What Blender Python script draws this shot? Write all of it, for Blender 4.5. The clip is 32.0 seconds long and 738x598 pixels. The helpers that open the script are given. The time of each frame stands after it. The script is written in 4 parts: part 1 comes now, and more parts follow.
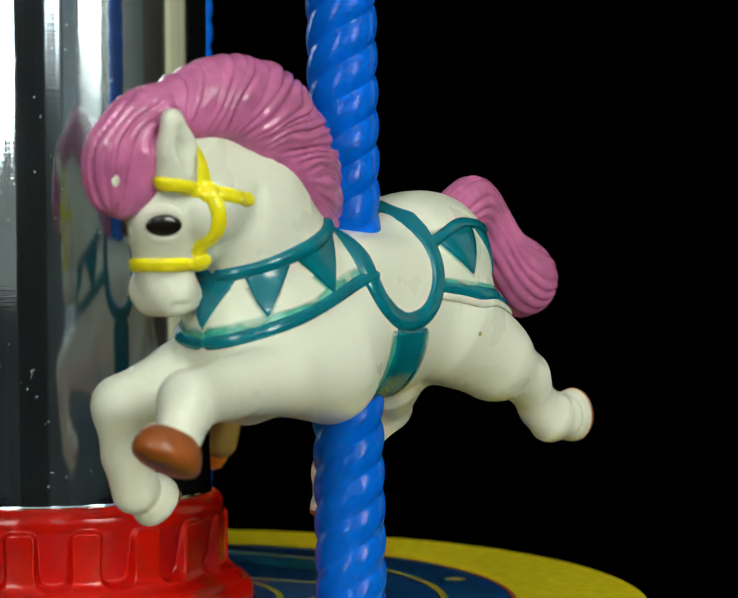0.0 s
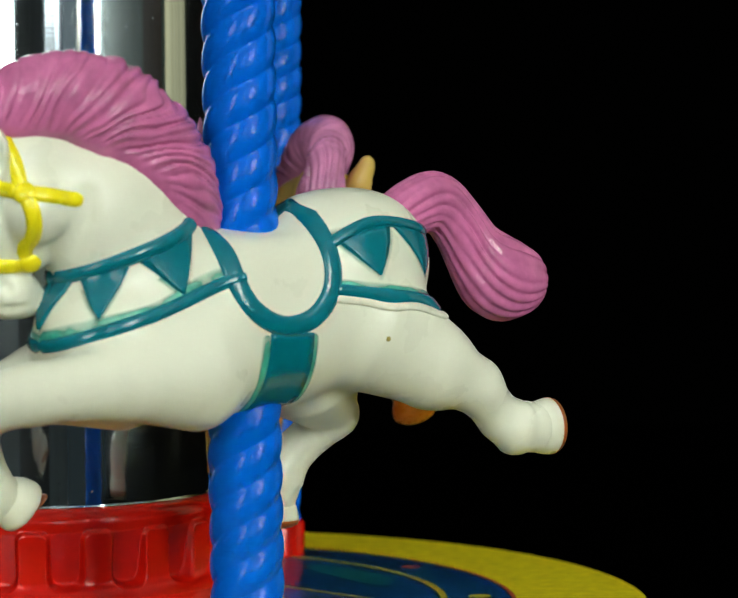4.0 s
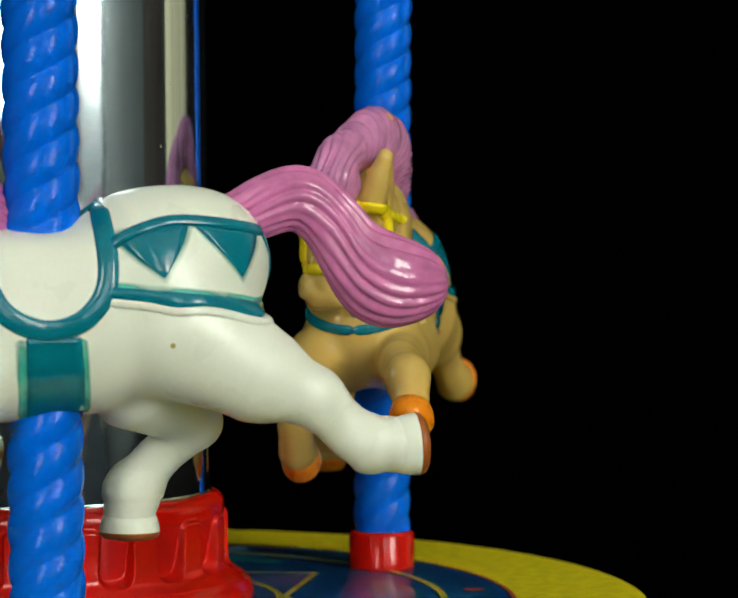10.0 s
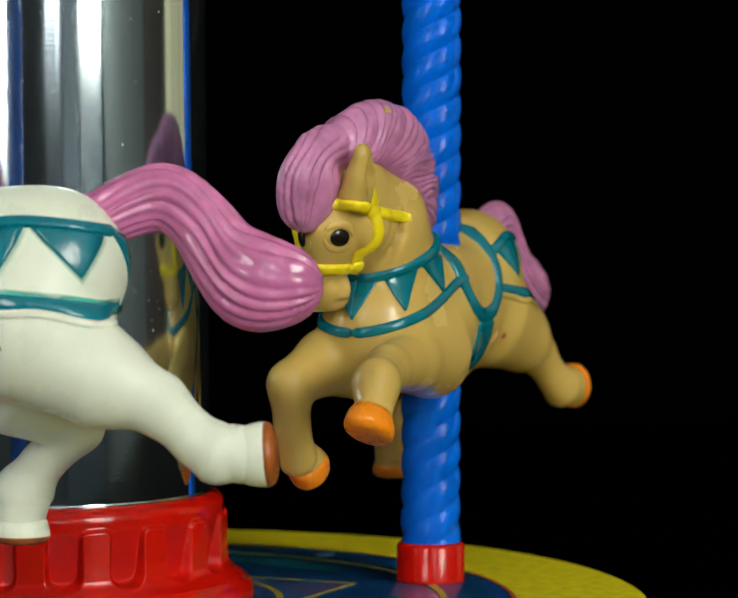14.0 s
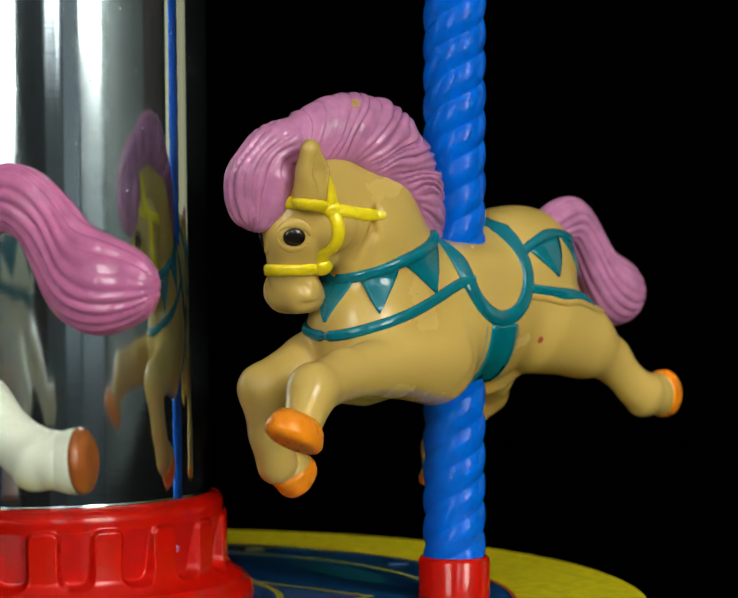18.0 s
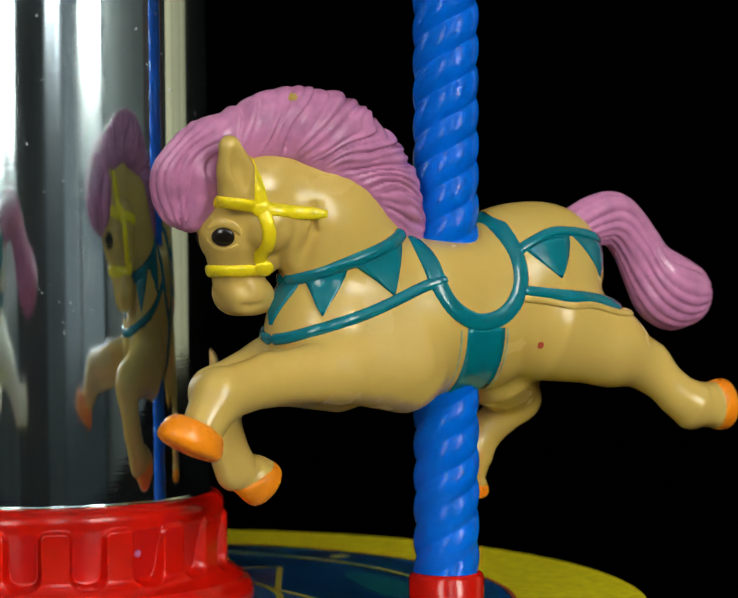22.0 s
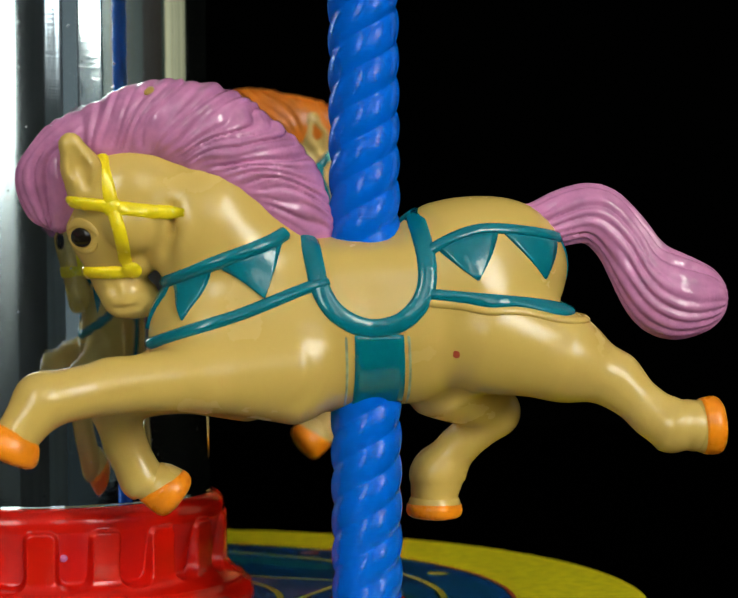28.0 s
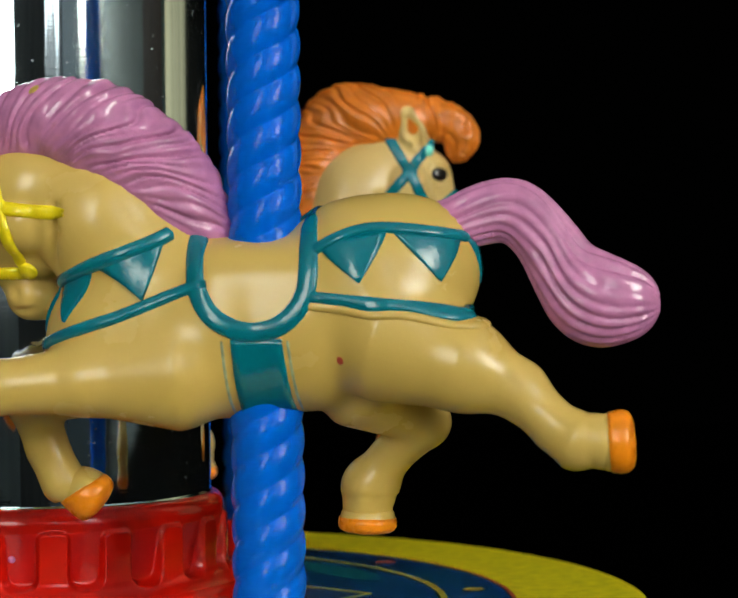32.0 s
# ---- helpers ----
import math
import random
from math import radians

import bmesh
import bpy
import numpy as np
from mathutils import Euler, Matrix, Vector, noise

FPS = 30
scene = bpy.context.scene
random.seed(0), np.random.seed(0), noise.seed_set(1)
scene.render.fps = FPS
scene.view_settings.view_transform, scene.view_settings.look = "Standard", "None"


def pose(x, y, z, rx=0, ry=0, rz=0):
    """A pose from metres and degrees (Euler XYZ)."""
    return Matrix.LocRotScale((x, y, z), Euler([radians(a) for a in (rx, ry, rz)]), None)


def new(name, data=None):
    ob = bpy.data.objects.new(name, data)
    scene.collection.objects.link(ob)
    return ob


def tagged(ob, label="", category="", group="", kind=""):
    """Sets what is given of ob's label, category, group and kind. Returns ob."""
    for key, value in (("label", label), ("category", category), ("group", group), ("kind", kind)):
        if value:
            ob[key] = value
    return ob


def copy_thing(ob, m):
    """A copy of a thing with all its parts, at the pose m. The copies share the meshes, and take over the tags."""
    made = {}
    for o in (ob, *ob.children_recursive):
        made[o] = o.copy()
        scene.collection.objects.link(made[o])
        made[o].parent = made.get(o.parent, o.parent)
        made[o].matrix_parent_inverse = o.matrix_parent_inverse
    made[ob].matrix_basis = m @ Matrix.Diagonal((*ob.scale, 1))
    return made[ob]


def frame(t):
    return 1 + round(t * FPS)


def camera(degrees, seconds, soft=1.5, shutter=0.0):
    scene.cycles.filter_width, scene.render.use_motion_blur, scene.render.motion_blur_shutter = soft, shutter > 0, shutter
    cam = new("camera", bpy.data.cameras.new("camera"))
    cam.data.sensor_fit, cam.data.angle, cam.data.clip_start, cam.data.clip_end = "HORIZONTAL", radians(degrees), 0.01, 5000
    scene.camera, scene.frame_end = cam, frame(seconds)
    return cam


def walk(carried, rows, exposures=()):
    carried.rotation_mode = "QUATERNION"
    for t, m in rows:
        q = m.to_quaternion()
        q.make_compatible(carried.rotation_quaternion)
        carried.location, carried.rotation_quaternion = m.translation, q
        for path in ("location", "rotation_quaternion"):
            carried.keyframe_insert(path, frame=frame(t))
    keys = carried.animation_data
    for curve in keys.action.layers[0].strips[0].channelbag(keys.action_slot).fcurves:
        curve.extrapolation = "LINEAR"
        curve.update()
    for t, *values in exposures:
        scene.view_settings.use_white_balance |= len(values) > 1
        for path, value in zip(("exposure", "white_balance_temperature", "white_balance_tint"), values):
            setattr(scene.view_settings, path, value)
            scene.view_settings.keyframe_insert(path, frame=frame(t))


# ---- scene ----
# The toy turns about the z axis; its printed platform lies at z = 0.
m_cam = pose(0, -0.35409, 0.05436, 89.058, 0, -8.418) @ pose(0, 0, 0, 0, 0, -0.559)
cam = camera(19.30, 32.0, soft=1.6)
cam.data.dof.use_dof = True
cam.data.dof.focus_distance = 0.315
cam.data.dof.aperture_fstop = 40
walk(cam, [(0, m_cam), (32, m_cam)], exposures=[(0, 0.11), (32, 0.11)])

# ---- light ----
world = bpy.data.worlds.new("dim_room")
scene.world = world
world.use_nodes = True
world.node_tree.nodes["Background"].inputs[0].default_value = (0.5, 0.55, 0.6, 1)
world.node_tree.nodes["Background"].inputs[1].default_value = 0.02


# ---- materials ----
def material(name, color, rough=0.4, metal=0.0, vary=0.12, scale=60.0, bump=0.0, bump_scale=400.0, coat=0.0, second=None,
             second_scale=20.0, sss=0.0, spec=0.5, specks=None, stretch=1.0):
    """A surface with mottling at two scales, uneven gloss and fine relief. Scales are per metre."""
    mat = bpy.data.materials.new(name)
    mat.use_nodes = True
    nt = mat.node_tree
    b = nt.nodes["Principled BSDF"]
    tc = nt.nodes.new("ShaderNodeTexCoord")

    def noise_at(s, detail=4.0):
        n = nt.nodes.new("ShaderNodeTexNoise")
        n.inputs["Scale"].default_value = s
        n.inputs["Detail"].default_value = detail
        nt.links.new(tc.outputs["Object"], n.inputs["Vector"])
        return n.outputs["Fac"]

    def mix(fac, a, c, mode="MIX"):
        m = nt.nodes.new("ShaderNodeMix")
        m.data_type, m.blend_type = "RGBA", mode
        for sock, v in ((m.inputs[0], fac), (m.inputs[6], a), (m.inputs[7], c)):
            if hasattr(v, "is_linked"):
                nt.links.new(v, sock)
            elif isinstance(v, (int, float)):
                sock.default_value = v
            else:
                sock.default_value = (*v, 1)
        return m.outputs[2]

    def ramp(src, lo, hi, a=0.0, c=1.0):
        r = nt.nodes.new("ShaderNodeMapRange")
        r.inputs[1].default_value, r.inputs[2].default_value = lo, hi
        r.inputs[3].default_value, r.inputs[4].default_value = a, c
        nt.links.new(src, r.inputs[0])
        return r.outputs[0]

    dark = tuple(c * (1 - vary) for c in color)
    light = tuple(min(1, c * (1 + vary * 0.6)) for c in color)
    col = mix(ramp(noise_at(scale), 0.35, 0.65), dark, light)
    if second:
        col = mix(ramp(noise_at(second_scale, 3), 0.48, 0.62, 0, 0.8), col, second)
    if specks:
        col = mix(ramp(noise_at(900, 2), 0.70, 0.74), col, specks)
    nt.links.new(col, b.inputs["Base Color"])
    nt.links.new(ramp(noise_at(scale * 2.7, 5), 0.3, 0.7, max(0, rough - 0.025), rough + 0.035), b.inputs["Roughness"])
    b.inputs["Metallic"].default_value = metal
    b.inputs["Specular IOR Level"].default_value = spec
    b.inputs["Coat Weight"].default_value = coat
    b.inputs["Coat Roughness"].default_value = 0.12
    if sss:
        b.inputs["Subsurface Weight"].default_value = sss
        b.inputs["Subsurface Radius"].default_value = (0.0016, 0.0010, 0.0006)
        b.inputs["Subsurface Scale"].default_value = 1.0
    if bump:
        bn = nt.nodes.new("ShaderNodeBump")
        bn.inputs["Strength"].default_value = 1.0
        bn.inputs["Distance"].default_value = bump
        relief = noise_at(bump_scale, 3)
        if stretch != 1.0:
            mp = nt.nodes.new("ShaderNodeMapping")
            mp.inputs["Scale"].default_value = (1, 1, stretch)
            nt.links.new(tc.outputs["Object"], mp.inputs["Vector"])
            nt.links.new(mp.outputs[0], relief.node.inputs["Vector"])
        nt.links.new(relief, bn.inputs["Height"])
        nt.links.new(bn.outputs["Normal"], b.inputs["Normal"])
    return mat


def glow(name, color, strength):
    mat = bpy.data.materials.new(name)
    mat.use_nodes = True
    nt = mat.node_tree
    nt.nodes.remove(nt.nodes["Principled BSDF"])
    e = nt.nodes.new("ShaderNodeEmission")
    e.inputs[0].default_value, e.inputs[1].default_value = (*color, 1), strength
    nt.links.new(e.outputs[0], nt.nodes["Material Output"].inputs[0])
    return mat


def treeline(name, color, strength, dim, foot, height):
    """Daylight over an uneven line of trees, foot metres up, that thins out over height."""
    mat = glow(name, color, strength)
    nt = mat.node_tree
    e = nt.nodes["Emission"]
    tc = nt.nodes.new("ShaderNodeTexCoord")
    mp = nt.nodes.new("ShaderNodeMapping")
    mp.inputs["Scale"].default_value = (1, 1, 0.6)
    nt.links.new(tc.outputs["Object"], mp.inputs["Vector"])
    n = nt.nodes.new("ShaderNodeTexNoise")
    n.inputs["Scale"].default_value, n.inputs["Detail"].default_value = 7.0, 5
    nt.links.new(mp.outputs[0], n.inputs["Vector"])
    sep = nt.nodes.new("ShaderNodeSeparateXYZ")
    nt.links.new(tc.outputs["Object"], sep.inputs[0])
    up = nt.nodes.new("ShaderNodeMapRange")
    up.inputs[1].default_value, up.inputs[2].default_value, up.inputs[3].default_value, up.inputs[4].default_value = foot, foot + height, -0.45, 0.45
    nt.links.new(sep.outputs[2], up.inputs[0])
    add = nt.nodes.new("ShaderNodeMath")
    nt.links.new(up.outputs[0], add.inputs[0])
    nt.links.new(n.outputs["Fac"], add.inputs[1])
    r = nt.nodes.new("ShaderNodeMapRange")
    r.inputs[1].default_value, r.inputs[2].default_value, r.inputs[3].default_value, r.inputs[4].default_value = 0.38, 0.62, dim, strength
    nt.links.new(add.outputs[0], r.inputs[0])
    nt.links.new(r.outputs[0], e.inputs[1])
    return mat


M_WHITE = material("cream_plastic", (0.765, 0.785, 0.64), 0.28, vary=0.012, scale=30, spec=0.4)
M_TAN = material("tan_plastic", (0.615, 0.405, 0.100), 0.25, vary=0.018, scale=30)
M_PALE = material("pale_tan_plastic", (0.64, 0.43, 0.15), 0.3, vary=0.06, scale=110, bump=0.00004, bump_scale=450)
M_PINK = material("pink_paint", (0.56, 0.15, 0.33), 0.12, vary=0.16, scale=300, bump=0.00014, bump_scale=480)
M_LILAC = material("lilac_pink_paint", (0.55, 0.20, 0.38), 0.12, vary=0.16, scale=300, bump=0.00014, bump_scale=480)
M_ORANGE = material("orange_paint", (0.70, 0.18, 0.014), 0.30, vary=0.2, scale=260, bump=0.00006, bump_scale=700)
M_TEAL = material("teal_paint", (0.001, 0.160, 0.212), 0.17, vary=0.05, scale=420, bump=0.00005, bump_scale=900)
M_YELLOW = material("yellow_paint", (0.90, 0.68, 0.010), 0.25, vary=0.05, scale=420, bump=0.00004, bump_scale=900)
M_LEMON = material("lemon_yellow_paint", (0.93, 0.80, 0.010), 0.25, vary=0.05, scale=420, bump=0.00004, bump_scale=900)
M_BROWN = material("brown_hoof_paint", (0.33, 0.085, 0.015), 0.3, vary=0.22, scale=300, bump=0.00004)
M_HOOF = material("orange_hoof_paint", (0.92, 0.26, 0.008), 0.28, spec=0.35, vary=0.10, scale=300, bump=0.00004)
M_EYE = material("black_eye_paint", (0.012, 0.008, 0.006), 0.16, vary=0.1)
M_SEAM = material("thin_teal_wash", (0.30, 0.36, 0.22), 0.35, vary=0.4, scale=500)
M_SPOT = material("red_paint_speck", (0.40, 0.05, 0.02), 0.4, vary=0.1)
M_OLIVE = material("olive_paint_speck", (0.36, 0.30, 0.05), 0.4, vary=0.1)
M_OCHRE = material("ochre_bare_plastic", (0.45, 0.27, 0.06), 0.3, vary=0.1)
M_GLINT = material("mint_glint", (0.25, 0.9, 0.75), 0.12, vary=0.1)
M_BLUE = material("blue_plastic", (0.0005, 0.125, 0.69), 0.16, vary=0.08, scale=150, bump=0.00005, bump_scale=330, spec=0.15, stretch=9.0)
M_RED = material("red_plastic", (0.60, 0.007, 0.002), 0.17, vary=0.08, scale=130, bump=0.00006, bump_scale=350, spec=0.36)
M_BLACK = material("black_cloth", (0.0003, 0.0003, 0.0003), 0.95, vary=0.2, spec=0.0)
M_RIM = material("yellow_print", (0.80, 0.66, 0.012), 0.42, vary=0.16, scale=420, specks=(0.42, 0.25, 0.006), spec=0.3)
M_PRINT = material("blue_print", (0.008, 0.075, 0.24), 0.2, vary=0.25, scale=90, second=(0.010, 0.11, 0.26), second_scale=42)
M_LINE = material("ochre_print_line", (0.50, 0.42, 0.03), 0.4, vary=0.15, scale=400)
M_REDPRINT = material("red_print", (0.36, 0.05, 0.03), 0.4, vary=0.2, scale=300)
M_PURPLE = material("purple_print", (0.20, 0.07, 0.22), 0.35, vary=0.25, scale=200)
M_STAR = material("star_print", (0.03, 0.10, 0.25), 0.2, vary=0.3, scale=90, second=(0.22, 0.10, 0.22), second_scale=60)
M_TEALPRINT = material("teal_print", (0.012, 0.17, 0.20), 0.2, vary=0.25, scale=90)
M_PALEBLUE = material("pale_blue_print", (0.11, 0.22, 0.33), 0.35, vary=0.3, scale=120)


def chrome():
    mat = material("chromed_plastic", (0.70, 0.80, 0.84), 0.09, metal=0.988, vary=0.05, scale=60)
    nt = mat.node_tree
    b = nt.nodes["Principled BSDF"]
    tc = nt.nodes.new("ShaderNodeTexCoord")
    mp = nt.nodes.new("ShaderNodeMapping")
    mp.inputs["Scale"].default_value = (1, 1, 0.12)
    nt.links.new(tc.outputs["Object"], mp.inputs["Vector"])
    n = nt.nodes.new("ShaderNodeTexNoise")
    n.inputs["Scale"].default_value, n.inputs["Detail"].default_value = 170, 2
    nt.links.new(mp.outputs[0], n.inputs["Vector"])
    s = nt.nodes.new("ShaderNodeTexNoise")
    s.inputs["Scale"].default_value, s.inputs["Detail"].default_value = 650, 2
    nt.links.new(tc.outputs["Object"], s.inputs["Vector"])
    sr = nt.nodes.new("ShaderNodeMapRange")
    sr.inputs[1].default_value, sr.inputs[2].default_value = 0.69, 0.75
    nt.links.new(s.outputs["Fac"], sr.inputs[0])
    lines = nt.nodes.new("ShaderNodeMapping")
    lines.inputs["Scale"].default_value = (1, 1, 16)
    lines.inputs["Rotation"].default_value = (0.05, 0.03, 0)
    nt.links.new(tc.outputs["Object"], lines.inputs["Vector"])
    brush = nt.nodes.new("ShaderNodeTexNoise")
    brush.inputs["Scale"].default_value, brush.inputs["Detail"].default_value = 110, 3
    nt.links.new(lines.outputs[0], brush.inputs["Vector"])
    soft = nt.nodes.new("ShaderNodeMath")
    soft.operation = "MULTIPLY_ADD"
    soft.inputs[1].default_value = 0.30
    nt.links.new(brush.outputs["Fac"], soft.inputs[0])
    nt.links.new(n.outputs["Fac"], soft.inputs[2])
    add = nt.nodes.new("ShaderNodeMath")
    add.operation = "MULTIPLY_ADD"
    add.inputs[1].default_value = 0.35
    nt.links.new(sr.outputs[0], add.inputs[0])
    nt.links.new(soft.outputs[0], add.inputs[2])
    # rubbed patches scatter the reflection
    rub = nt.nodes.new("ShaderNodeTexNoise")
    rub.inputs["Scale"].default_value, rub.inputs["Detail"].default_value = 70, 4
    nt.links.new(mp.outputs[0], rub.inputs["Vector"])
    rr = nt.nodes.new("ShaderNodeMapRange")
    rr.inputs[1].default_value, rr.inputs[2].default_value, rr.inputs[3].default_value, rr.inputs[4].default_value = 0.35, 0.68, 0.04, 0.115
    nt.links.new(rub.outputs["Fac"], rr.inputs[0])
    nt.links.new(rr.outputs[0], b.inputs["Roughness"])
    bn = nt.nodes.new("ShaderNodeBump")
    bn.inputs["Distance"].default_value = 0.0000095
    nt.links.new(add.outputs[0], bn.inputs["Height"])
    nt.links.new(bn.outputs["Normal"], b.inputs["Normal"])
    # dust and rubbed marks dull the plating
    dust = nt.nodes.new("ShaderNodeTexNoise")
    dust.inputs["Scale"].default_value, dust.inputs["Detail"].default_value = 1100, 1
    nt.links.new(tc.outputs["Object"], dust.inputs["Vector"])
    big = nt.nodes.new("ShaderNodeTexNoise")
    big.inputs["Scale"].default_value, big.inputs["Detail"].default_value = 55, 3
    nt.links.new(tc.outputs["Object"], big.inputs["Vector"])
    both = nt.nodes.new("ShaderNodeMath")
    both.operation = "MULTIPLY_ADD"
    both.inputs[1].default_value = 0.35
    nt.links.new(big.outputs["Fac"], both.inputs[0])
    nt.links.new(dust.outputs["Fac"], both.inputs[2])
    dr = nt.nodes.new("ShaderNodeMapRange")
    dr.inputs[1].default_value, dr.inputs[2].default_value, dr.inputs[3].default_value, dr.inputs[4].default_value = 0.915, 0.975, 0.99, 0.7
    nt.links.new(both.outputs[0], dr.inputs[0])
    nt.links.new(dr.outputs[0], b.inputs["Metallic"])
    return mat


M_CHROME = chrome()
M_WALL = material("grey_green_wall_paint", (0.07, 0.082, 0.078), 0.7, vary=0.12, scale=4, bump=0.001, bump_scale=60)
M_WALLBLUE = material("blue_grey_wall_paint", (0.16, 0.20, 0.23), 0.7, vary=0.2, scale=3, bump=0.001, bump_scale=60)
# the curtain's brightness is put in as emission; no light stands behind it
M_CREAMGLOW = glow("glowing_cream_curtain", (0.80, 0.74, 0.44), 0.55)


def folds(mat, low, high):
    """Upright streaks of emission imitate daylight coming through a thin curtain's folds."""
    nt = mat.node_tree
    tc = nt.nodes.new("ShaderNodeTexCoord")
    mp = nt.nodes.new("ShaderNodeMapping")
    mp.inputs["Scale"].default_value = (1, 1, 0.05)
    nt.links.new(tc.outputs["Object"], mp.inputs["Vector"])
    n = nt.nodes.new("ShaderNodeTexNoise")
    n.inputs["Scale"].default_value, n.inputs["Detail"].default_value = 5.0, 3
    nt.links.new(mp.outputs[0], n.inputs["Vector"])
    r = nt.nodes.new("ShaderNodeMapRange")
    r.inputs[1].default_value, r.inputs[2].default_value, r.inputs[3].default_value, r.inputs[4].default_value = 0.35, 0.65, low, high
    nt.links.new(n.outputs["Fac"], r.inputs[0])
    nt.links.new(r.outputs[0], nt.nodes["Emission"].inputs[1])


folds(M_CREAMGLOW, 0.36, 0.66)
M_TEALCLOTH = material("teal_cloth", (0.05, 0.17, 0.17), 0.7, vary=0.2, scale=20)
M_WOOD = material("dark_brown_wood", (0.05, 0.03, 0.022), 0.5, vary=0.35, scale=8)
M_DARK = material("charcoal_cloth", (0.034, 0.040, 0.045), 0.8, vary=0.3, scale=8)
M_CEIL = material("white_ceiling_paint", (0.7, 0.7, 0.68), 0.8, vary=0.05, scale=5)
M_FLOOR = material("dark_floor_boards", (0.06, 0.045, 0.035), 0.5, vary=0.3, scale=6)
M_SKY = treeline("daylight_over_shrubs", (0.95, 1.0, 0.92), 9.0, 0.16, 0.20, 0.16)
# the two pale blue glows are added to brighten what the column mirrors
M_BLUEGLOW = glow("added_blue_glow", (0.78, 0.95, 1.0), 0.15)
M_BLUEGLOWLOW = glow("added_faint_blue_glow", (0.70, 0.95, 1.0), 0.022)
M_SKYDIM = treeline("daylight_between_trees", (0.93, 1.0, 1.0), 4.2, 0.3, 0.25, 0.5)
M_SKYBRIGHT = treeline("open_daylight_over_trees", (0.96, 1.0, 0.90), 16.2, 0.6, 0.15, 0.5)
M_MINT = material("mint_overspray", (0.03, 0.42, 0.32), 0.3, vary=0.25, scale=300, second=(0.12, 0.52, 0.38), second_scale=380)


def thinned(mat, scale):
    """Sprayed paint that runs out towards its edge, unevenly."""
    nt = mat.node_tree
    at = nt.nodes.new("ShaderNodeAttribute")
    at.attribute_name = "cover"
    tc = nt.nodes.new("ShaderNodeTexCoord")
    n = nt.nodes.new("ShaderNodeTexNoise")
    n.inputs["Scale"].default_value = scale
    nt.links.new(tc.outputs["Object"], n.inputs["Vector"])
    r = nt.nodes.new("ShaderNodeMapRange")
    r.inputs[1].default_value, r.inputs[2].default_value, r.inputs[3].default_value, r.inputs[4].default_value = 0.3, 0.7, 0.45, 1.2
    nt.links.new(n.outputs["Fac"], r.inputs[0])
    m = nt.nodes.new("ShaderNodeMath")
    m.operation = "MULTIPLY"
    m.use_clamp = True
    nt.links.new(at.outputs["Fac"], m.inputs[0])
    nt.links.new(r.outputs[0], m.inputs[1])
    nt.links.new(m.outputs[0], nt.nodes["Principled BSDF"].inputs["Alpha"])


thinned(M_MINT, 220)

# ---- mesh tools ----
MM = 0.001


def mesh_object(name, verts, faces, mat, parent=None, smooth=True, label="", cover=None):
    me = bpy.data.meshes.new(name)
    me.from_pydata([tuple(v) for v in verts], [], [tuple(int(i) for i in f) for f in faces])
    me.materials.append(mat)
    if cover is not None:
        me.attributes.new("cover", "FLOAT", "POINT").data.foreach_set("value", np.array(cover, np.float32))
    if smooth:
        me.shade_smooth()
    ob = new(name, me)
    ob.parent = parent
    return tagged(ob, label) if label else ob


def part(name, bm, mat, parent, label="", smooth=True):
    """Links a bmesh as one mesh object under a thing or a part."""
    me = bpy.data.meshes.new(name)
    bmesh.ops.recalc_face_normals(bm, faces=bm.faces)
    bm.to_mesh(me)
    bm.free()
    me.materials.append(mat)
    if smooth:
        me.shade_smooth()
    ob = new(name, me)
    ob.parent = parent
    return tagged(ob, label) if label else ob


def box(lo, hi, bevel=0.0):
    bm = bmesh.new()
    bmesh.ops.create_cube(bm, size=1)
    for v in bm.verts:
        v.co = Vector([lo[i] + (v.co[i] + 0.5) * (hi[i] - lo[i]) for i in range(3)])
    if bevel:
        bmesh.ops.bevel(bm, geom=bm.edges[:], offset=bevel, segments=2, affect="EDGES")
    return bm


def lathe(profile, seg=96, bm=None, closed=False):
    """A turned solid from (radius, height) pairs."""
    bm = bm or bmesh.new()
    rings = []
    for r, z in profile:
        if r < 1e-7:
            rings.append([bm.verts.new((0, 0, z))])
        else:
            rings.append([bm.verts.new((r * math.cos(2 * math.pi * i / seg), r * math.sin(2 * math.pi * i / seg), z)) for i in range(seg)])
    pairs = list(zip(rings, rings[1:]))
    if closed:
        pairs.append((rings[-1], rings[0]))
    for a, b in pairs:
        for i in range(seg):
            j = (i + 1) % seg
            q = [a[i % len(a)], a[j % len(a)], b[j % len(b)], b[i % len(b)]]
            q = list(dict.fromkeys(q))
            if len(q) > 2:
                bm.faces.new(q)
    return bm


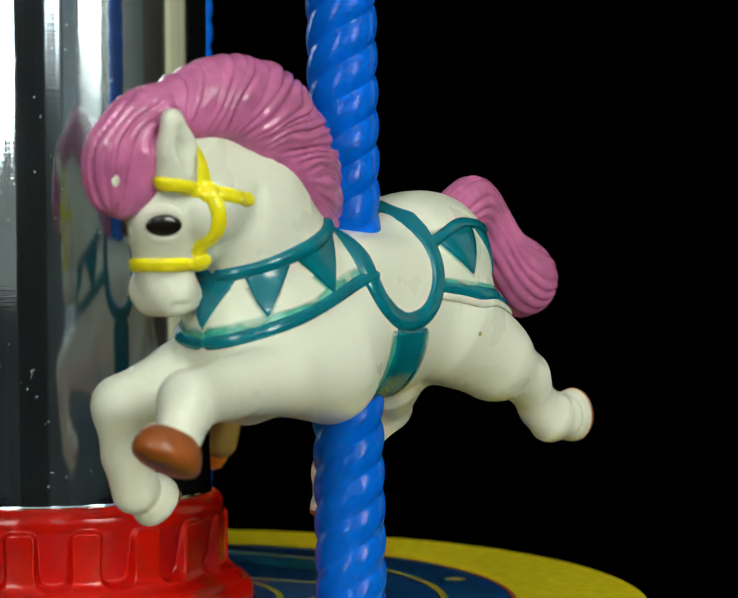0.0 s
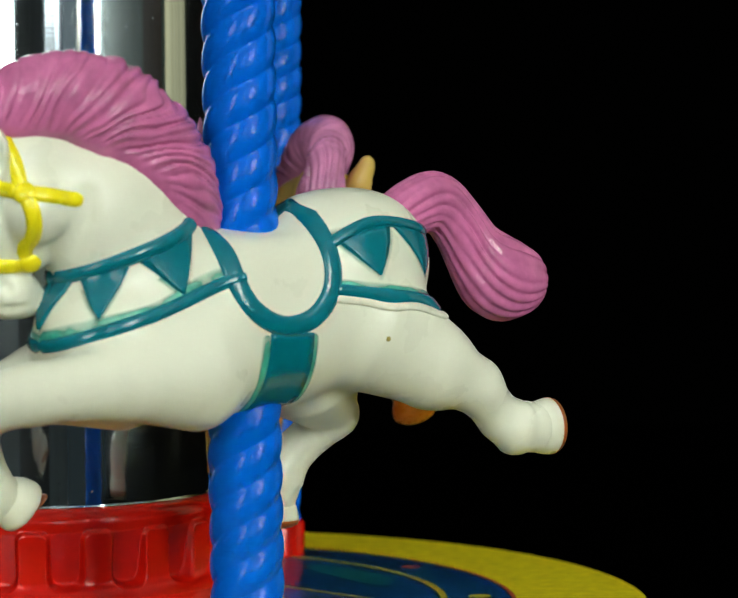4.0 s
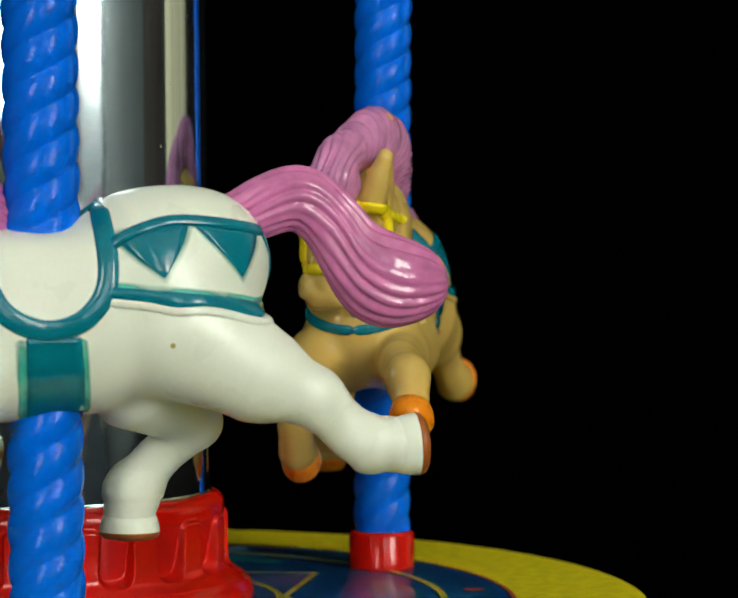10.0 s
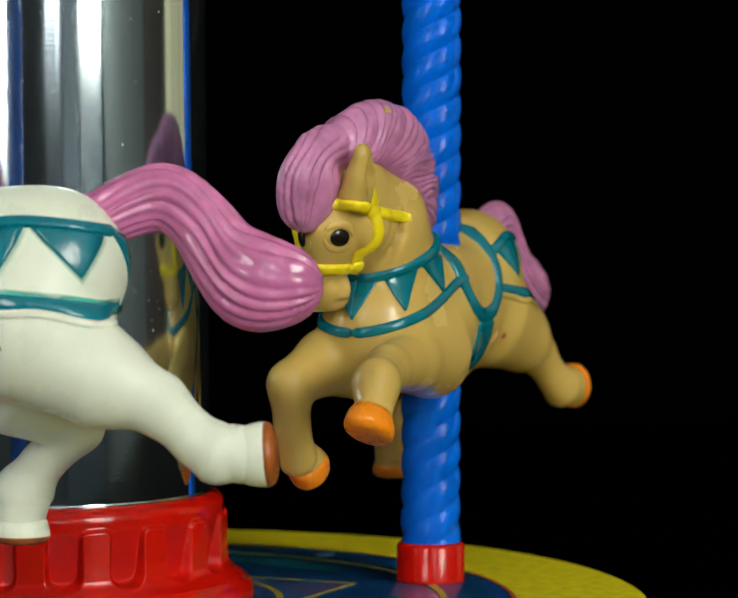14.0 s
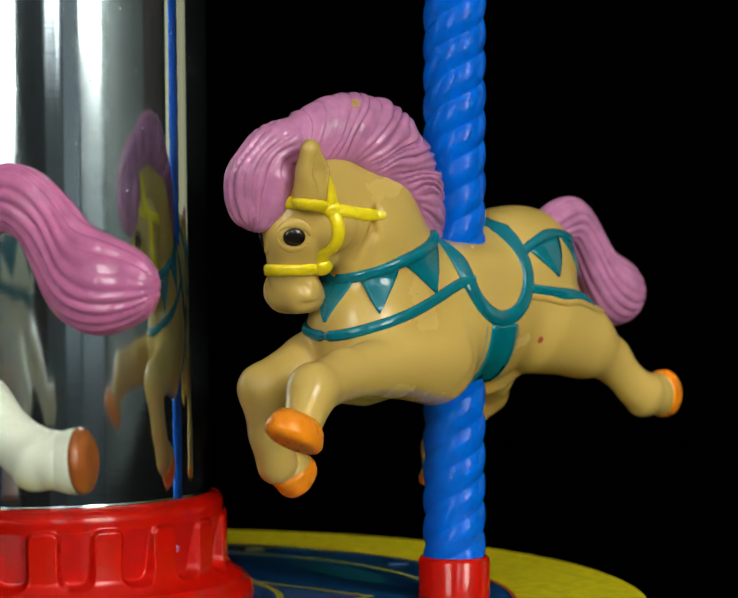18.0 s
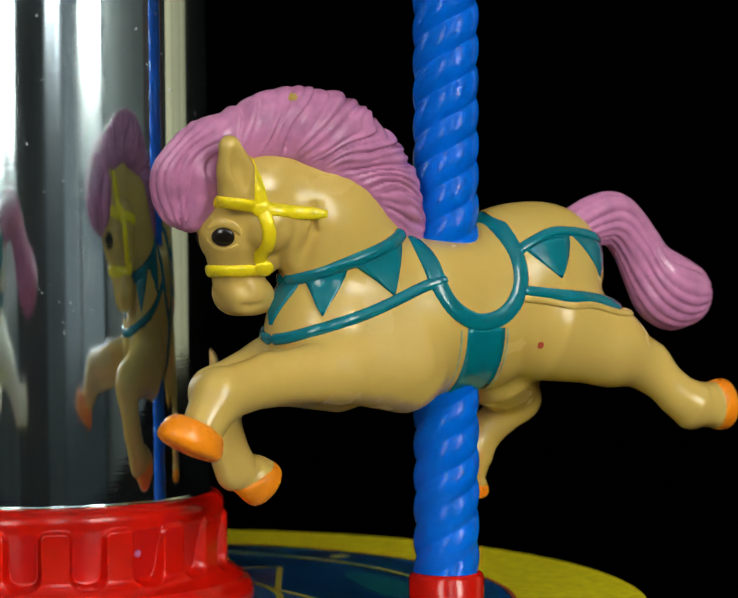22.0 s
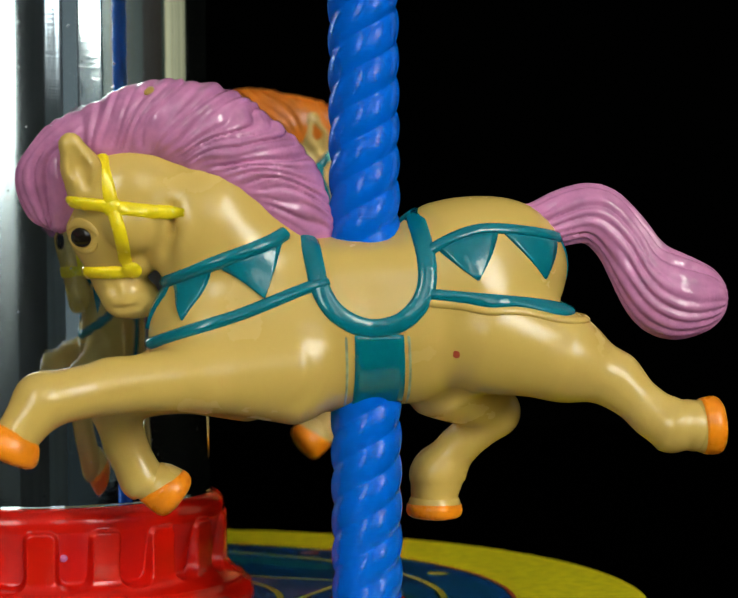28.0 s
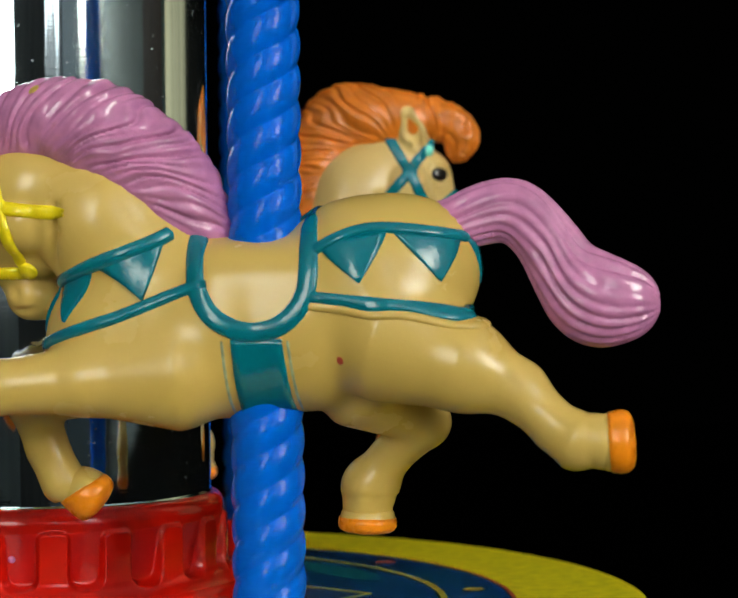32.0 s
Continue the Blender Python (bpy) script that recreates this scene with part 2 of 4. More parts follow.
# ---- implicit modelling, for the moulded figures ----
def cone_field(P, a, b, ra, rb, sy):
    """Distance to a rounded cone from a to b, flattened sideways by sy; far from it, just far."""
    if P.ndim == 4:
        lo, hi = min(a[0] - ra, b[0] - rb) - 5, max(a[0] + ra, b[0] + rb) + 5
        if P[0, 0, 0, 0] > hi or P[-1, 0, 0, 0] < lo:
            return np.full(P.shape[:-1], 9.0, np.float32)
    X, Y, Z = P[..., 0] - np.float32(a[0]), (P[..., 1] - np.float32(a[1])) * np.float32(1 / sy), P[..., 2] - np.float32(a[2])
    dx, dy, dz = [np.float32(v) for v in (b[0] - a[0], (b[1] - a[1]) / sy, b[2] - a[2])]
    l2 = dx * dx + dy * dy + dz * dz + np.float32(1e-9)
    t = np.clip((X * dx + Y * dy + Z * dz) * (1 / l2), 0, 1)
    X -= t * dx
    Y -= t * dy
    Z -= t * dz
    return np.sqrt(X * X + Y * Y + Z * Z) - np.float32(ra) - t * np.float32(rb - ra)


def smin(a, b, k):
    h = np.clip(0.5 + 0.5 * (b - a) / k, 0, 1)
    return b + (a - b) * h - k * h * (1 - h)


def surface_net(field, lo, hi, step):
    """Vertices and quads of the zero surface of field."""
    n = [int(math.ceil((hi[i] - lo[i]) / step)) + 1 for i in range(3)]
    ax = [lo[i] + step * np.arange(n[i], dtype=np.float32) for i in range(3)]
    F = np.empty(n, np.float32)
    for i0 in range(0, n[0], 24):
        X, Y, Z = np.meshgrid(ax[0][i0:i0 + 24], ax[1], ax[2], indexing="ij")
        F[i0:i0 + 24] = field(np.stack([X, Y, Z], -1))
    F[np.abs(F) < 1e-7] = 1e-7
    neg = F < 0
    c = [m - 1 for m in n]
    acc = np.zeros((*c, 3), np.float32)
    cnt = np.zeros(c, np.float32)
    corner = [(i, j, k) for i in (0, 1) for j in (0, 1) for k in (0, 1)]

    def sub(A, o):
        return A[o[0]:o[0] + c[0], o[1]:o[1] + c[1], o[2]:o[2] + c[2]]

    for o in corner:
        for axis in range(3):
            if o[axis]:
                continue
            o2 = list(o)
            o2[axis] = 1
            fa, fb = sub(F, o), sub(F, o2)
            cross = (fa < 0) != (fb < 0)
            t = np.where(cross, fa / np.where(cross, fa - fb, 1), 0)
            for ch in range(3):
                acc[..., ch] += np.where(cross, o[ch] + (t if ch == axis else 0), 0)
            cnt += cross
    live = cnt > 0
    ids = np.full(c, -1, np.int64)
    ids[live] = np.arange(live.sum())
    base = np.argwhere(live).astype(np.float32)
    verts = np.array(lo, np.float32) + step * (base + acc[live] / cnt[live][:, None])
    quads = []
    for axis in range(3):
        u, v = [a for a in range(3) if a != axis]
        s0 = [slice(None)] * 3
        s1 = [slice(None)] * 3
        s0[axis], s1[axis] = slice(0, n[axis] - 1), slice(1, n[axis])
        change = neg[tuple(s0)] != neg[tuple(s1)]
        at = np.argwhere(change)
        inside = neg[tuple(s0)][change]
        ok = (at[:, u] > 0) & (at[:, u] < c[u]) & (at[:, v] > 0) & (at[:, v] < c[v])
        at, inside = at[ok], inside[ok]

        def cell(du, dv):
            q = at.copy()
            q[:, u] -= du
            q[:, v] -= dv
            return ids[q[:, 0], q[:, 1], q[:, 2]]

        q = np.stack([cell(1, 1), cell(0, 1), cell(0, 0), cell(1, 0)], 1)
        flip = inside if axis != 1 else ~inside
        q[~flip] = q[~flip][:, ::-1]
        quads.append(q)
    return verts, np.concatenate(quads), (F, np.array(lo, np.float32), step)


# Side elevation of the moulded horse on a drawing grid of 15 units a millimetre; the pole stands at 777 and the platform at 1376.
def gx(x):
    return (x - 777) / 15


def gz(y):
    return (1376 - y) / 15


def spline(pts, n):
    """n points on a smooth curve through pts."""
    pts = np.array(pts, float)
    ext = np.vstack([2 * pts[0] - pts[1], pts, 2 * pts[-1] - pts[-2]])
    out = []
    for u in np.linspace(0, len(pts) - 1 - 1e-6, n):
        i = int(u)
        t = u - i
        p0, p1, p2, p3 = ext[i:i + 4]
        out.append(0.5 * (2 * p1 + (p2 - p0) * t + (2 * p0 - 5 * p1 + 4 * p2 - p3) * t ** 2 + (3 * p1 - p0 - 3 * p2 + p3) * t ** 3))
    return np.array(out)


class Figure:
    """The field of one horse; lift 1 carries the head high and level, 0 tucks it in."""

    def __init__(self, lift, bend=0.0):
        self.lift, self.bend = lift, bend
        self.nod = 0.25 if bend > 1 else 1.0

    def side(self, x):
        """Sideways bend of the tail."""
        return self.bend * min(1.0, max(0.0, (x - 830) / 520))

    def h(self, x, y):
        """A head point, with the head pitched about the bridle's crossing and raised."""
        a = radians(40 * self.lift)
        dx, dy = x - 240, y - 440
        c, s = math.cos(a), math.sin(a)
        return (240 + dx * c - dy * s + 96 * self.lift, 440 + dx * s + dy * c - 160 * self.lift)

    def hock(self):
        """Where the kicked-back hoof sits, against the common mould."""
        return (-14, 18, 2.2) if self.bend > 1 else (0, 0, 0)

    def toe(self):
        """The same for the two fore hooves."""
        if self.lift:
            return (0, 0, 0), (42, -4, 1.0)
        return ((12, -12, 0.8), (-8, -10, 1.2)) if self.bend > 1 else ((0, 0, 0), (0, 0, 0))

    def raised(self, x, y, share=1.0):
        return (x + 80 * self.lift * share, y - 150 * self.lift * share)

    def chain(self, P, pts, sy=1.0, k=0.6):
        """Rounded cones through (x, y, radius, sideways millimetres)."""
        f = None
        for a, b in zip(pts, pts[1:]):
            g = cone_field(P, (gx(a[0]), a[3], gz(a[1])), (gx(b[0]), b[3], gz(b[1])), a[2] / 15, b[2] / 15, sy)
            f = g if f is None else smin(f, g, k)
        return f

    def head_chain(self, P, pts, sy=1.0, k=0.6):
        return self.chain(P, [(*self.h(p[0], p[1]), p[2], p[3] - self.level(p[1])) for p in pts], sy, k)

    def level(self, y):
        """The raised head looks straight ahead, the tucked ones turn aside towards the nose."""
        return 4.2 * self.lift * min(1.2, max(0.0, (y - 400) / 190))

    def body(self, P, head=True):
        f = self.chain(P, [(480, 715, 165, 0), (700, 689, 180, 0), (860, 679, 176, 0), (1000, 608, 188, 0)], 0.86, 2.0)
        f = smin(f, self.chain(P, [(1000, 608, 188, 0), (1070, 572, 149, 0)], 0.85), 2.0)
        for s in (-1, 1):
            f = smin(f, self.chain(P, [(700, 600, 82, s * 4.3), (860, 594, 80, s * 4.3)]), 1.5)
        neck = self.chain(P, [(566, 624, 156, 0), (*self.raised(434, 468, 0.75), 137, -1.2 * self.nod)], 0.80)
        neck = smin(neck, self.chain(P, [(*self.raised(434, 468, 0.75), 137, -1.2 * self.nod), (*self.raised(300, 400), 100, -1.6 * self.nod)], 0.78), 2.0)
        if head:
            f = smin(f, neck, 2.4)
            skull = self.head_chain(P, [(262, 410, 96, 0.3 - 1.5 * self.nod), (232, 480, 82, 1.4 - 0.5 * self.nod), (258, 588, 58, 3.4)], 0.8, 1.0)
            cheek = self.head_chain(P, [(284, 468, 68, -3.2), (284, 468, 69, 4.2)], 0.9)
            cheek = smin(cheek, self.head_chain(P, [(292, 534, 53, 0.6), (292, 534, 54, 4.6)], 1.0), 1.4)
            muzzle = self.head_chain(P, [(270, 620, 54, 2.6), (270, 620, 54, 5.2)], 0.95)
            muzzle = smin(muzzle, self.head_chain(P, [(300, 630, 43, 3.0), (300, 628, 43, 5.0)], 1.0), 0.6)
            skull = smin(skull, muzzle, 0.5)
            k = 0.25 + 1.6 * np.clip((P[..., 2] - gz(540)) / 4, 0, 1) if not self.lift else 1.4
            f = smin(f, skull, k)
        else:
            f = smin(f, self.chain(P, [(566, 624, 156, 0), (459, 492, 135, -1.1 * self.nod)], 0.80), 2.4)
            cheek = f + 5
        f = smin(f, cheek, 0.4)
        for s in (-1, 1) if head else ():
            ear = self.head_chain(P, [(190, 402, 44, 0.3 - 2.1 * self.nod + s * 3.0), (176, 358, 41, 0.3 - 2.5 * self.nod + s * (3.9 + 1.2 * self.lift)), (156, 312, 26, 0.3 - 2.9 * self.nod + s * (4.4 + 2 * self.lift))], 0.8)
            hole = self.head_chain(P, [(186, 400, 13, 0.3 - 2.3 * self.nod + s * 5.6), (172, 362, 22, 0.3 - 2.6 * self.nod + s * (6.0 + 1.2 * self.lift)), (162, 326, 11, 0.3 - 2.9 * self.nod + s * (5.7 + 2 * self.lift))], 0.9)
            f = smin(f, -smin(-ear, hole, 0.2), 0.8)
            jaw = self.head_chain(P, [(366, 440, 3, s * 6.8), (364, 490, 5, s * 6.6), (345, 556, 5, s * 5.2)])
            f = -smin(-f, jaw, 2.2)
            nos = self.head_chain(P, [(242, 610, 11, 3.9 + s * 4.4), (250, 620, 8, 3.9 + s * 4.5)])
            f = -smin(-f, nos, 0.6)
            mouth = self.head_chain(P, [(244, 654, 6, 3.9 + s * 3.4), (296, 648, 5, 3.9 + s * 4.2)])
            f = -smin(-f, mouth, 0.5)
            socket = self.head_chain(P, [(150, 500, 8, 1.3 + s * 5.0), (206, 500, 8, 1.0 + s * 6.2)])
            f = -smin(-f, socket, 1.0)
        (ax, ay, az), (bx, by, bz) = self.toe()
        # near fore leg, stretched forward
        leg = self.chain(P, [(600, 780, 118, -5), (430, 792, 72, -7), (234, 806, 54, -8.4), (92 + ax, 832 + ay, 55, -10.8 + az), (44 + ax, 896 + ay, 46, -11.8 + az)], 0.92, 1.4)
        f = smin(f, leg, 2.2)
        # far fore leg, folded
        leg = self.chain(P, [(520, 790, 110, 5), (380, 800, 78, 7), (242, 846, 57, 8.6 + bz), (270 + bx, 952 + by, 44, 9.3 + bz), (304 + bx, 1024 + by, 50, 9.5 + bz)], 0.92, 1.2)
        f = smin(f, leg, 2.0)
        f = smin(f, self.chain(P, [(336 + bx, 1036 + by, 44, 9.5 + bz), (344 + bx, 1042 + by, 44, 9.5 + bz)], 0.92), 0.25)
        # near hind leg, kicked back
        hx, hy, hs = self.hock()
        tx, ty = (10, 22) if self.bend > 1 else (0, 0)
        leg = self.chain(P, [(1050, 710, 138, -4), (1190 - tx, 765 + ty, 92, -6.2), (1298 - tx, 812 + ty, 56, -7), (1378 + hx, 889 + hy, 46, -8.5 + hs), (1414 + hx, 909 + hy, 62, -8.9 + hs)], 0.9, 1.6)
        f = smin(f, leg, 2.0)
        f = smin(f, self.chain(P, [(1296 - tx, 776 + ty, 22, -7), (1330 - tx, 812 + ty, 26, -7.2)]), 0.8)
        f = smin(f, self.chain(P, [(1448 + hx, 912 + hy, 56, -9.0 + hs), (1462 + hx, 913 + hy, 55, -9.1 + hs)], 0.92), 0.2)
        # far hind leg, drawn under
        leg = self.chain(P, [(985, 800, 120, 5), (1086, 893, 54, 8.6), (1006, 974, 42, 10.8), (968, 1028, 58, 11.8), (961, 1040, 59, 11.9)], 0.92, 1.2)
        f = smin(f, leg, 2.0)
        f = smin(f, self.chain(P, [(959, 1060, 55, 12), (958, 1084, 53, 12)], 0.92), 0.25)
        # creases between fetlock and hoof
        for at, axis, r in (((1442 + hx, 911 + hy, -9.0 + hs), (0.99, 0.06), 3.55), ((959, 1057, 12), (0.0, 1.0), 3.5), ((325 + bx, 1033 + by, 9.5 + bz), (0.75, -0.62), 2.8)):
            f = self.crease(P, f, at, axis, r)
        # folds at shoulder, flank and girth
        for pts in ([(640, 730, 3, -12.8), (655, 800, 4, -12.6), (604, 866, 4, -11.2)], [(985, 790, 8, -12.5), (960, 830, 7, -11.5)]):
            f = -smin(-f, self.chain(P, pts), 2.2)
        return f

    def crease(self, P, f, at, axis, r):
        """A shallow ring cut round a leg."""
        X, Y, Z = P[..., 0] - gx(at[0]), P[..., 1] - at[2], P[..., 2] - gz(at[1])
        along = X * axis[0] + Z * axis[1]
        rho = np.sqrt(np.maximum(X * X + Y * Y + Z * Z - along * along, 0))
        ring = np.maximum(np.maximum(np.abs(along) - 0.2, r - rho), rho - r - 2.0)
        return -smin(-f, ring, 0.3)

    def grooves(self, P, path, sy, k):
        """A swept form with strands cut into it."""
        f = None
        s0 = 0.0
        for a, b in zip(path, path[1:]):
            A = np.array((gx(a[0]), a[3] + self.side(a[0]), gz(a[1])), np.float32)
            B = np.array((gx(b[0]), b[3] + self.side(b[0]), gz(b[1])), np.float32)
            g = cone_field(P, A, B, a[2] / 15, b[2] / 15, sy)
            d = B - A
            L = float(np.sqrt(d[0] ** 2 + d[2] ** 2))
            ux, uz = d[0] / L, d[2] / L
            s = (P[..., 0] - A[0]) * ux + (P[..., 2] - A[2]) * uz
            v = -(P[..., 0] - A[0]) * uz + (P[..., 2] - A[2]) * ux
            yield_s = s0 + np.clip(s, 0, L)
            t = np.clip(s / L, 0, 1)
            size = (a[2] + (b[2] - a[2]) * t) / 15
            v = np.arctan2(v / size, -(P[..., 1] - A[1] - (B[1] - A[1]) * t) / (size * sy))
            weight = np.exp(-np.clip(g, -12, 30) / 0.6)
            if f is None:
                f, total, ph_s, ph_v = g, weight, weight * yield_s, weight * v
            else:
                total = total + weight
                ph_s = ph_s + weight * yield_s
                ph_v = ph_v + weight * v
                f = smin(f, g, k)
            s0 += L
        return f, ph_s / total, ph_v / total

    def mane(self, P):
        share = (1, 1, 1, 1, 1, 1, 0.7, 0.35, 0)
        path = [(108, 436, 47, 2.6), (102, 372, 55, 2.2), (146, 310, 58, 0.4), (238, 280, 66, -1.7), (336, 256, 82, -3.2), (455, 288, 100, -3.2), (563, 372, 98, -2.0),
                (626, 450, 80, -0.8), (664, 500, 44, 0)]
        if self.lift:
            path[:5] = [(122, 378, 36, 0.2), (118, 336, 50, 0.2), (156, 298, 60, 0.2), (236, 286, 66, 0.1), (330, 284, 84, 0)]
        path = [(*self.raised(p[0], p[1], w), *p[2:]) for p, w in zip(path, share)]
        f, s, v = self.grooves(P, spline(path, 34), 0.82, 0.8)
        if not self.lift:
            f = smin(f, self.chain(P, [(154, 372, 56, 1.2), (146, 430, 46, 1.9), (134, 462, 30, 2.2)], 1.15), 1.2)
        y = P[..., 1]
        cx, cy = self.raised(380, 500, 0.8)
        X, Z = P[..., 0] - gx(cx), P[..., 2] - gz(cy)
        rho = np.sqrt(X * X + Z * Z) + 1e-6
        th = np.arctan2(Z, X)
        # strands leave the neck along its edge and then turn outwards
        lean = 0.22 + 0.5 * np.clip((th - 1.0) / 0.6, 0, 1)
        inner = np.clip(22 - rho, 0, 14) / 6
        wave = 0.035 * np.sin(rho * 0.6 + 4 * th) + 0.025 * np.sin(rho * 1.1 + 13 * th) + 0.02 * np.sin(0.8 * y + 9 * th)
        u = th + lean * (rho - 20) / 20 - 0.09 * inner ** 2 + wave
        along = np.where(u < 1.1, 66.0 * u, 66.0 * 1.1 + 50.0 * (u - 1.1)) + 0.25 * y
        around = 13.0 * v + 2.6 * np.sin(s * 0.30) + 1.3 * np.sin(s * 0.62 + 2 * v)
        w = np.clip((th - 2.15) / 0.4, 0, 1)
        deep = 0.35 + 0.65 * np.clip(np.abs(y + 2) / 3.0, 0, 1)
        # strands lie in uneven locks, some flat and some deeply parted
        clump = 0.6 + 0.28 * np.sin(along * 0.41 + 1.3 * np.sin(along * 0.13)) + 0.22 * np.sin(along * 0.17 + 0.25 * rho)
        part_line = 0.5 * (1 - np.abs(np.sin(along / 6 + 0.6 * np.sin(along * 0.09)))) ** 3
        soft = 1 - 0.45 * np.exp(-((th - 1.75) / 0.28) ** 2)
        cut = deep * soft * ((0.75 * clump + 0.3) * (1 - np.abs(np.sin(along / 2))) + part_line)
        fore = 0.85 * (0.7 + 0.3 * np.sin(around * 0.37)) * (1 - np.abs(np.sin(around / 2))) + 0.12 * (1 - np.abs(np.sin(around))) + 0.22 * np.sin(s * 0.75 + 1.5 * v)
        swell = 0.22 * np.sin(th * 9 + 0.12 * rho) + 0.12 * np.sin(th * 21 + 0.5 * y)
        # the moulding runs out flat where the paint meets the neck
        edge = np.clip((sample(self.grid, P) - 0.1) / 1.5, 0, 1)
        return f + edge * (cut * (1 - w) + fore * w) - 0.5 * swell

    def tail(self, P):
        up = 28 if self.bend > 1 else 0
        path = [(1132, 478, 40, 0), (1160, 486, 50, 0), (1220, 464, 58, 0), (1288, 458, 62, 0), (1348, 514, 62, 0), (1396, 588, 72, -0.3),
                (1450, 636, 92, -0.5), (1508, 644, 73, -0.6)]
        path = [(p[0] + up * max(0, p[0] - 1250) / 600, p[1] - up * min(1, max(0, p[0] - 1180) / 200), p[2], p[3]) for p in path]
        f, s, v = self.grooves(P, spline(path, 32), 0.74, 0.8)
        ph = 17 * v + 2.6 * np.sin(s * 0.13) + 1.2 * np.sin(s * 0.27 + 3 * v) + 0.8 * np.sin(2 * v + 1)
        clump = 0.8 + 0.35 * np.sin(5 * v + 0.12 * s) + 0.2 * np.sin(0.35 * s + 2 * v)
        tip = 0.6 + 0.4 * np.clip((float(s.max()) - s) / 5, 0, 1)
        return f + tip * (0.55 + 0.30 * np.clip(s / 20, 0, 1)) * clump * (1 - np.abs(np.sin(ph / 2)))


class Moulding:
    """A stored field that paint can be laid on."""

    def __init__(self, grid):
        self.grid = grid


def sample(grid, P):
    """The stored field between its grid points."""
    F, lo, step = grid
    q = np.clip((P - lo) / step, 0, np.array(F.shape) - 1.001)
    i = q.astype(int)
    t = q - i
    out = 0
    for a in (0, 1):
        for b in (0, 1):
            for c in (0, 1):
                w = (t[..., 0] if a else 1 - t[..., 0]) * (t[..., 1] if b else 1 - t[..., 1]) * (t[..., 2] if c else 1 - t[..., 2])
                out = out + w * F[i[..., 0] + a, i[..., 1] + b, i[..., 2] + c]
    return out


def hit(fig, origin, way, reach=26.0, trunk=False):
    """Where rays towards the origin points first meet the body, with the outward normal there."""
    grid = fig.trunk if trunk else fig.grid
    O = np.array(origin, np.float32)
    D = np.array(way, np.float32)
    t = np.array(reach, np.float32) * np.ones(len(O), np.float32)
    for _ in range(70):
        t -= np.clip(sample(grid, O + D * t[:, None]) * 0.7, -0.3, 1.2)
        t = np.clip(t, 0, 26)
    P = O + D * t[:, None]
    N = np.empty_like(P)
    for i in range(3):
        e = np.zeros(3, np.float32)
        e[i] = 0.5
        N[:, i] = sample(grid, P + e) - sample(grid, P - e)
    N /= np.linalg.norm(N, axis=1)[:, None] + 1e-9
    return P, N


def side_rays(pts, side):
    """Rays straight from one side, for points (x, y) of the drawing grid."""
    o = [(gx(x), -6 * side, gz(y)) for x, y in pts]
    return o, [(0, side, 0)] * len(o)


def barrel_rays(pts, side, axis_y=690):
    """Rays towards the barrel's long axis, so that paths climb over the back."""
    o, w = [], []
    for x, y in pts:
        a = math.asin(max(-1, min(1, (axis_y - y) / 178)))
        o.append((gx(x), 0, gz(axis_y)))
        w.append((0, side * math.cos(a), math.sin(a)))
    return o, w


def upright_rays(axis_x, pts, side):
    """Rays towards an upright axis: points are (degrees from abeam towards the nose, y). They start near the barrel's own outline."""
    o, w, start = [], [], []
    for a, y in pts:
        c, q = math.cos(radians(a)), math.sin(radians(a))
        o.append((gx(axis_x), 0, gz(y)))
        w.append((-q, side * c, 0))
        start.append(1 / math.sqrt((q / (17.2 if a > 0 else 13.6)) ** 2 + (c / 10.6) ** 2))
    return o, w, start, True


def strap(name, fig, rays, width, height, mat, parent, label="", sink=0.25):
    """A half-round strap that lies on the body along the rays' hits. Sizes in millimetres."""
    P, N = hit(fig, *rays)
    n = len(P)
    T = np.gradient(P, axis=0)
    T /= np.linalg.norm(T, axis=1)[:, None] + 1e-9
    B = np.cross(T, N)
    B /= np.linalg.norm(B, axis=1)[:, None] + 1e-9
    w = width / 2 if np.ndim(width) else np.full(n, width / 2)
    prof = [(-1, -sink), (-0.96, 0.35 * height), (-0.7, 0.8 * height), (-0.3, height), (0.3, height), (0.7, 0.8 * height), (0.96, 0.35 * height), (1, -sink)]
    verts, faces = [], []
    m = len(prof)
    for i in range(n):
        end = 0.55 if i in (0, n - 1) else 1.0
        for a, b in prof:
            verts.append((P[i] + B[i] * (a * w[i] * end) + N[i] * (b * end)) * MM)
    for i in range(n - 1):
        for j in range(m):
            k = (j + 1) % m
            faces.append((i * m + j, i * m + k, (i + 1) * m + k, (i + 1) * m + j))
    faces.append(tuple(range(m)))
    faces.append(tuple(reversed([(n - 1) * m + j for j in range(m)])))
    cover = [min(1.0, 2.0 * (1 - abs(a))) for i in range(n) for a, b in prof] if mat is M_MINT else None
    return mesh_object(name, verts, faces, mat, parent, True, label, cover)


